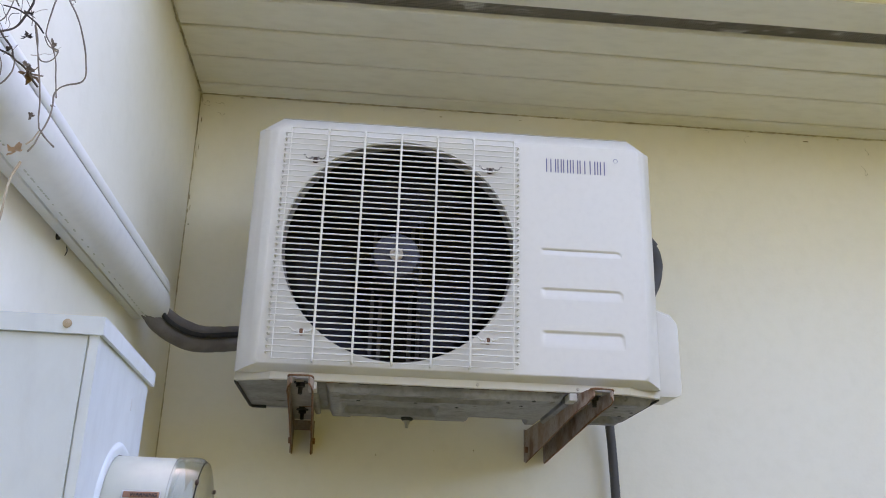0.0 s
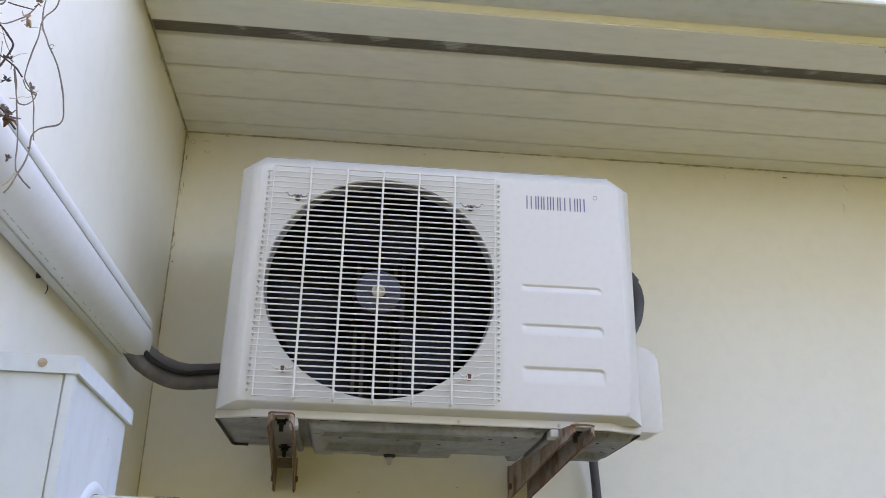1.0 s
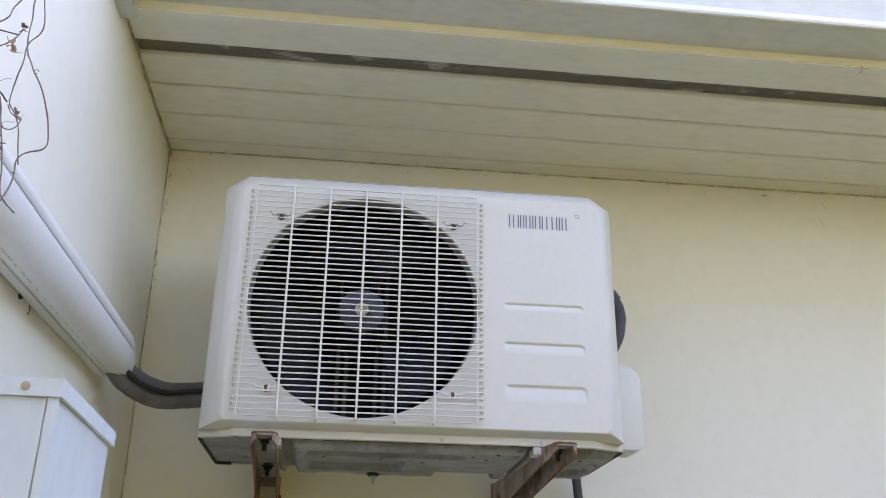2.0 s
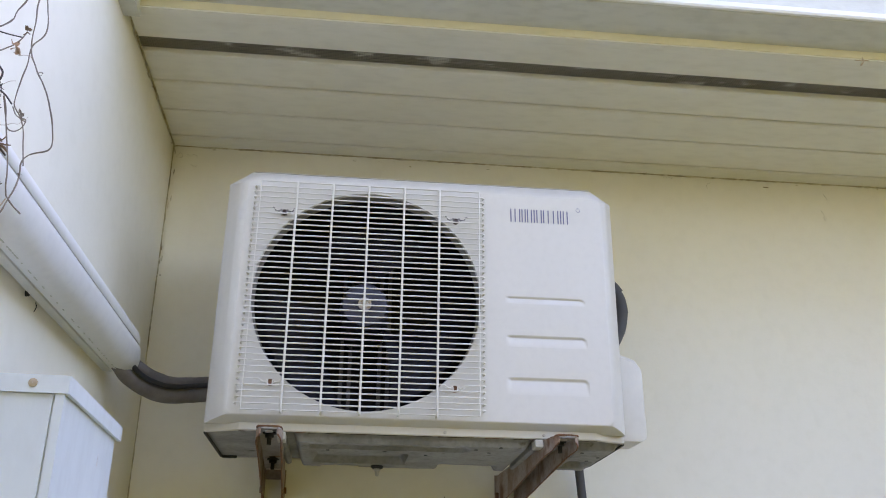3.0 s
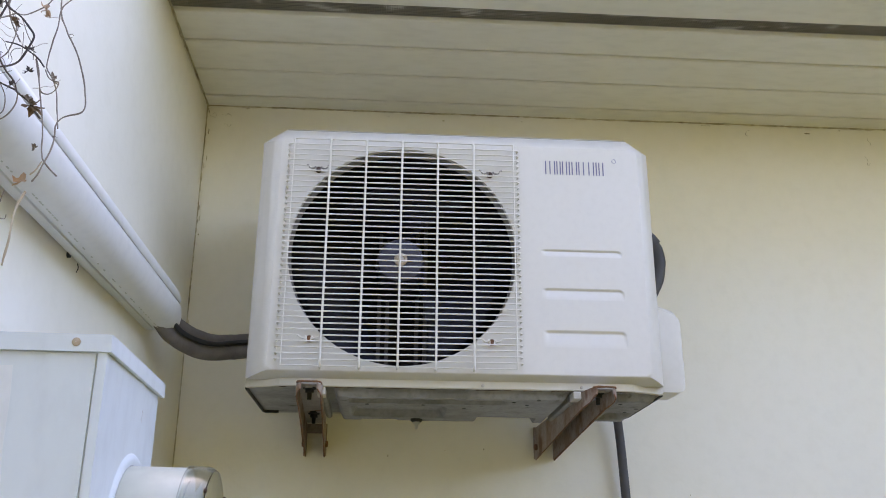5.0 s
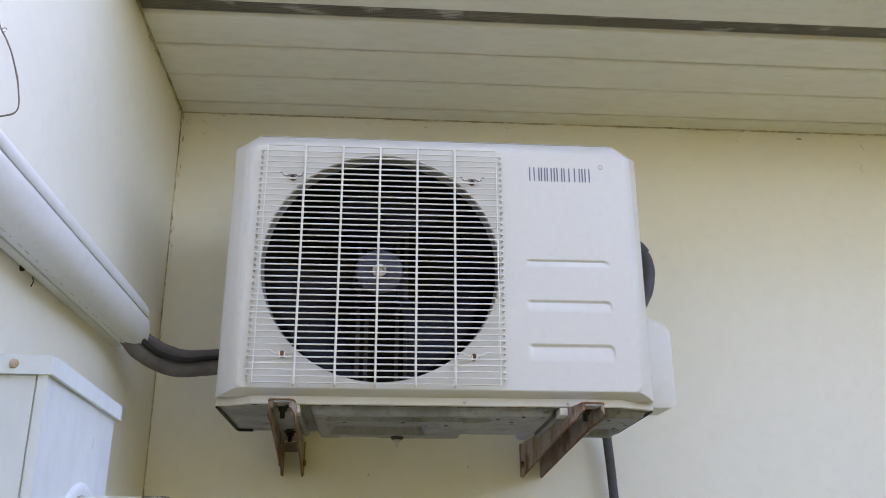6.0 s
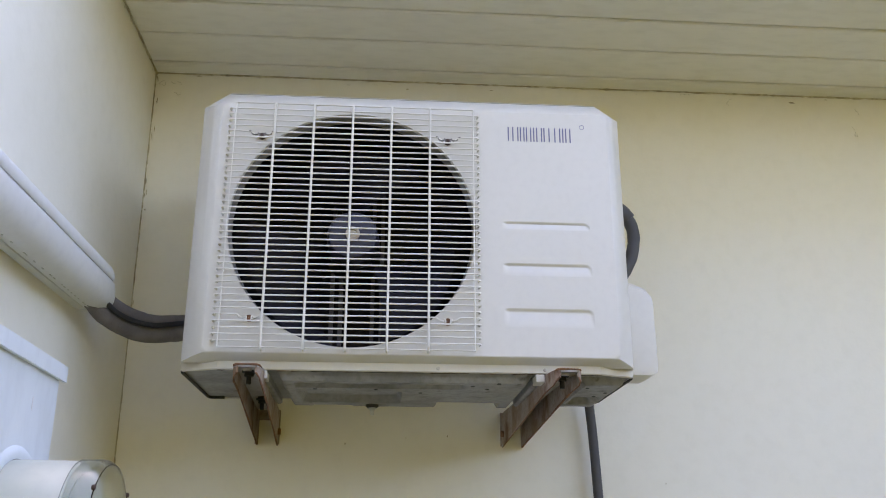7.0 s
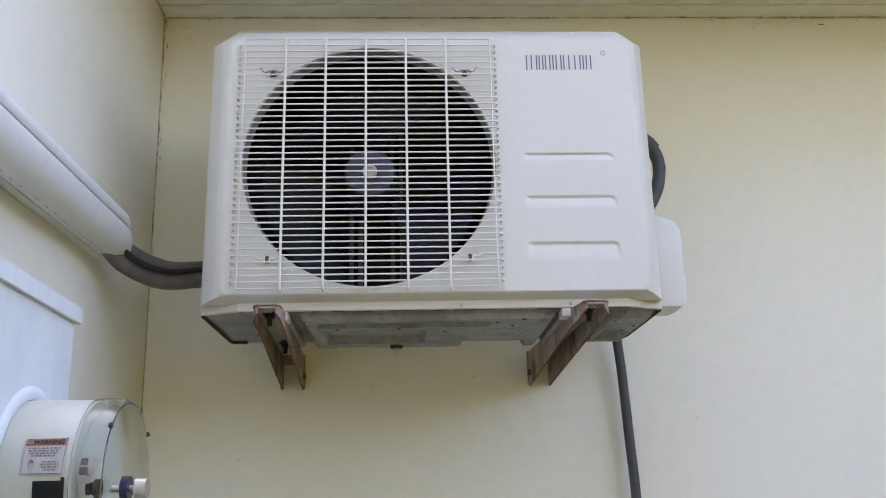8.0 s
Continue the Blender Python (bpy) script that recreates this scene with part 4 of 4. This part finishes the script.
bm = tube(bmesh.new(), [on_meter(4, 0.2800, MR - 0.012), on_meter(4, 0.2840, MR - 0.012)], 0.005, 12)
part("terminal", bm, STEEL, meter, "metal terminal behind the cover")
for a0, a1, x0, x1 in ((9, 14, 0.2740, 0.2810), (2, 7.5, 0.2735, 0.2815)):
    part("barcode", patch(x0, x1, a0, a1, -0.0065), LABEL_INK, meter, "tiny dark printed block")
part("terminal_label", patch(0.2715, 0.2840, -4, 15, -0.0085), LABEL, meter)
for x0, r in ((0.2780, 0.006), (0.2850, 0.009)):
    bm = tube(bmesh.new(), [on_meter(-9, x0, MR - 0.02), on_meter(-9, x0 + 0.004, MR - 0.02)], r, 14)
    part("terminal", bm, BLACK, meter, "black terminal behind the cover")
bm = tube(bmesh.new(), [on_meter(-11, 0.2975, MR - 0.03), on_meter(-11, 0.3180, MR - 0.03)], 0.0035, 12)
seal = part("seal_stem", bm, STEEL, meter, "metal sealing screw stem")
bm = tube(bmesh.new(), [on_meter(-11, 0.3080, MR - 0.03), on_meter(-11, 0.3150, MR - 0.03)], 0.012, 20)
part("seal_knob", bm, BLUE_HOSE, seal, "dark blue plastic collar")
bm = tube(bmesh.new(), [on_meter(-11, 0.3210, MR - 0.03), on_meter(-11, 0.3320, MR - 0.03)], 0.0095, 20)
part("seal_cap", bm, STEEL, seal, "bright metal sealing cap")

# ---- dried creeper and hose loop by the side wall ----
vine = thing("dried_vine", "tangle of dead leafless creeper stems hanging by the wall", "vine", (0.0, -1.33, 2.6))
V = Vector((0.0, -1.33, 2.6))


def stem(points, r, mat, label="", end=None, deep=0.0):
    """A hanging stem through (x, z) points near one upright plane, drifting in depth."""
    pts = []
    for i, (x, z) in enumerate(points):
        pts.append(Vector((x, -1.36 + deep + 0.02 * noise.noise(Vector((x * 17, z * 9, r * 900))), z)) - V)
    line = curved(pts, 7)
    line = [q + 0.0007 * Vector((noise.noise(q * 60), 0, noise.noise(q * 60 + Vector((9, 0, 0))))) for q in line]
    part("stem", tube(bmesh.new(), line, r * 0.78, 6, end, rough=0.35), mat, vine, label)


stem([(0.006, 2.62), (0.09, 2.36), (0.150, 2.16), (0.1590, 2.1030), (0.1610, 2.0610), (0.1710, 2.0340), (0.1870, 2.0050), (0.1950, 1.9790), (0.1980, 1.9600), (0.1960, 1.9480), (0.1840, 1.9430), (0.1770, 1.9390), (0.1730, 1.9310), (0.1750, 1.9180), (0.1750, 1.9020), (0.1710, 1.8780), (0.1660, 1.8660)], 0.00105, VINE)
stem([(0.105, 2.36), (0.155, 2.16), (0.1725, 2.085), (0.1600, 2.0650), (0.1590, 2.0440), (0.1550, 2.0200), (0.1530, 2.0030), (0.1540, 1.9960), (0.1600, 1.9860), (0.1660, 1.9710), (0.1700, 1.9490), (0.1740, 1.9300)], 0.0009, VINE, deep=0.004)
stem([(0.1410, 2.0070), (0.1450, 1.9900), (0.1490, 1.9670), (0.1560, 1.9360), (0.1640, 1.9020), (0.1690, 1.8920), (0.1840, 1.8760)], 0.00095, VINE, deep=0.008)
stem([(0.04, 2.30), (0.085, 2.15), (0.0920, 2.0990), (0.1030, 2.0860), (0.1120, 2.0650), (0.1190, 2.0480), (0.1310, 2.0390), (0.1390, 2.0290), (0.1440, 2.0210), (0.1410, 2.0100), (0.1350, 1.9960), (0.1270, 1.9890), (0.1120, 1.9850), (0.1050, 1.9830)], 0.0013, VINE_DARK, deep=-0.004)
stem([(0.1150, 2.0620), (0.1080, 2.0410), (0.1050, 2.0240), (0.1080, 2.0070), (0.1160, 1.9910), (0.1260, 1.9780), (0.1290, 1.9690), (0.1380, 1.9630), (0.1470, 1.9510), (0.1540, 1.9430)], 0.00125, VINE_DARK, deep=0.006)
stem([(0.10, 2.30), (0.145, 2.15), (0.1390, 2.1020), (0.1370, 2.0910), (0.1300, 2.0800), (0.1200, 2.0690), (0.1170, 2.0610), (0.1170, 2.0500), (0.1220, 2.0320), (0.1300, 2.0170)], 0.00105, VINE)
stem([(0.1570, 2.0750), (0.1520, 2.0660), (0.1450, 2.0570), (0.1320, 2.0460), (0.1240, 2.0450), (0.1140, 2.0390), (0.1010, 2.0370)], 0.0008, VINE, deep=-0.006)
stem([(0.1260, 2.0760), (0.1360, 2.0750), (0.1490, 2.0740)], 0.0009, VINE_DARK, deep=0.003)
stem([(0.1180, 2.0140), (0.1290, 2.0130), (0.1380, 2.0090), (0.1480, 2.0020), (0.1550, 1.9930)], 0.001, VINE_DARK, deep=-0.003)
stem([(0.1420, 2.0090), (0.1470, 1.9930), (0.1480, 1.9810), (0.1510, 1.9720), (0.1570, 1.9690), (0.1620, 1.9700), (0.1660, 1.9740), (0.1680, 1.9800), (0.1630, 1.9820)], 0.0009, VINE, deep=0.002)
stem([(0.1530, 1.9950), (0.1570, 1.9860), (0.1620, 1.9820), (0.1680, 1.9780)], 0.0008, VINE)
stem([(0.08, 2.24), (0.115, 2.14), (0.1150, 2.1000), (0.1220, 2.0830), (0.1230, 2.0740), (0.1180, 2.0680)], 0.001, VINE, deep=0.005)
stem([(0.0700, 2.0940), (0.0840, 2.0820), (0.0970, 2.0710), (0.1130, 2.0610)], 0.0011, VINE_DARK)
stem([(0.0830, 2.0500), (0.0920, 2.0570), (0.1010, 2.0520), (0.1070, 2.0610), (0.1020, 2.0630), (0.0960, 2.0560)], 0.0009, VINE, deep=0.004)
stem([(0.0920, 1.9850), (0.1010, 1.9810), (0.1100, 1.9770), (0.1190, 1.9730), (0.1290, 1.9690)], 0.0011, VINE_DARK)
stem([(0.1290, 1.9690), (0.1280, 1.9570), (0.1230, 1.9460), (0.1140, 1.9370), (0.1030, 1.9320)], 0.0009, VINE, deep=0.003)
stem([(0.1060, 1.9760), (0.1120, 1.9620), (0.1130, 1.9510), (0.1090, 1.9430), (0.0990, 1.9390)], 0.0009, VINE, deep=-0.004)
stem([(0.1120, 1.9780), (0.1170, 1.9660), (0.1180, 1.9530), (0.1150, 1.9460), (0.1050, 1.9420)], 0.0008, VINE, deep=0.004)
stem([(0.1170, 2.0500), (0.1220, 2.0350), (0.1170, 2.0110), (0.1090, 2.0010), (0.1070, 1.9880)], 0.0007, VINE, deep=0.002)
stem([(0.1220, 2.0520), (0.1290, 2.0350), (0.1360, 2.0200), (0.1360, 2.0100)], 0.0005, VINE, deep=0.008)
stem([(0.1280, 2.0330), (0.1280, 2.0200), (0.1280, 2.0050)], 0.0005, VINE, deep=0.002)
stem([(0.1620, 1.8560), (0.1580, 1.8440), (0.1560, 1.8340), (0.1550, 1.8220), (0.1530, 1.8000), (0.1510, 1.7850)], 0.0014, VINE_PALE, "bleached dangling stem")
stem([(0.1420, 1.8550), (0.1410, 1.8410), (0.1400, 1.8350), (0.1340, 1.8210), (0.1310, 1.8120), (0.1250, 1.8010)], 0.0008, VINE)
stem([(0.1400, 1.8340), (0.1430, 1.8290), (0.1480, 1.8280), (0.1490, 1.8320)], 0.0006, VINE)
stem([(0.1710, 1.8880), (0.1670, 1.8790), (0.1620, 1.8740)], 0.001, VINE_PALE, "bleached dangling stem")
rng = random.Random(12)
for k in range(16):
    x, z = rng.uniform(0.100, 0.155), rng.uniform(1.965, 2.065)
    line, a = [], rng.uniform(0, 6.28)
    for i in range(6):
        line.append((x, z))
        a += rng.uniform(-0.9, 0.9)
        x, z = x + 0.006 * math.cos(a), z + 0.006 * math.sin(a)
    stem(line, 0.0004, rng.choice((VINE, VINE_DARK, VINE_PALE)), "", 0.0002, rng.uniform(-0.015, 0.015))
# curled ring on the outer stem
part("tendril", tube(bmesh.new(), [Vector((0.1770 + 0.0022 * math.cos(a), -1.358, 2.0270 + 0.0022 * math.sin(a))) - V for a in (0.45 * i for i in range(13))], 0.0004, 5), VINE, vine)


def clump(x, z, size, mat, label):
    """A withered bract: several crumpled flakes round one point."""
    bm = bmesh.new()
    for k in range(5):
        d = Vector((rng.gauss(0, 1), rng.gauss(0, 1), rng.gauss(0, 1))).normalized()
        s = d.orthogonal().normalized()
        c = Vector((x, -1.36, z)) - V
        rows = []
        for i in range(4):
            w = size * (0.1, 0.42, 0.34, 0.05)[i]
            q = c + d * size * 0.45 * i + Vector((rng.gauss(0, 1), rng.gauss(0, 1), rng.gauss(0, 1))) * size * 0.1
            rows.append([bm.verts.new(q + s * w), bm.verts.new(q + d.cross(s) * size * 0.12), bm.verts.new(q - s * w)])
        for a, b in zip(rows, rows[1:]):
            for i in (0, 1):
                bm.faces.new((a[i], a[i + 1], b[i + 1], b[i]))
    bmesh.ops.solidify(bm, geom=list(bm.faces), thickness=0.0003)
    part("withered_leaf", bm, mat, vine, label)


for x, z, s, mat in ((0.1520, 1.9470, 0.0105, LEAF_DRY), (0.1550, 1.8670, 0.0085, LEAF_PALE), (0.1500, 2.0550, 0.0075, LEAF_PALE), (0.1220, 2.0420, 0.008, LEAF_DRY), (0.1570, 2.0750, 0.006, LEAF_DRY), (0.0920, 2.0590, 0.008, LEAF_DRY), (0.1280, 1.9690, 0.005, VINE_DARK), (0.1670, 1.9790, 0.005, VINE), (0.1430, 1.9850, 0.0055, VINE_DARK), (0.1610, 1.9030, 0.004, VINE), (0.1780, 1.9150, 0.003, VINE), (0.1410, 2.0090, 0.0055, VINE_DARK), (0.1050, 1.9840, 0.006, LEAF_DRY), (0.0990, 1.9370, 0.007, LEAF_DRY), (0.1490, 1.9520, 0.007, VINE), (0.1040, 2.0610, 0.005, VINE_DARK)):
    clump(x, z, s * 0.8, mat, "pale withered leaf" if mat is LEAF_PALE else "crumpled brown leaf remnant")

coil = thing("hose_loop", "navy blue hose hanging in a loop on the wall", "hose", (-0.012, -1.5, 1.89))
bm = tube(bmesh.new(), [(0.0885 + 0.0755 * math.cos(a), 0.004 * math.sin(3 * a), 0.145 * math.sin(a)) for a in (2 * math.pi * i / 64 for i in range(64))], 0.0062, 12, closed=True)
part("hose", bm, BLUE_HOSE, coil, smooth=True)
bm = tube(bmesh.new(), curved([(0.008, 0, 0.132), (0.06, 0, 0.135), (0.10, 0, 0.135), (0.108, 0, 0.150)], 5), 0.004, 8)
part("hook", bm, STEEL, coil, "steel wall hook")

# dark specks on the wall
for x, z, r in ((0.506, 1.781, 0.0016), (0.732, 1.799, 0.0014), (0.225, 1.63, 0.0014), (0.29, 1.52, 0.0028), (0.64, 1.795, 0.001), (1.22, 1.70, 0.0012)):
    bm = turned(bmesh.new(), [(0.0, r), (-0.0012, r * 0.8), (-0.0016, r * 0.3), (-0.0016, 0.0002)], (x, -0.0018, z), "y", 8)
    bmesh.ops.scale(bm, vec=(1, 1, 1.6), space=Matrix.Translation((-x, 0, -z)), verts=bm.verts)
    tagged(part("wall_speck", bm, GRIME, None), "small dark chip in the wall paint", "wall mark", "marks on the wall")
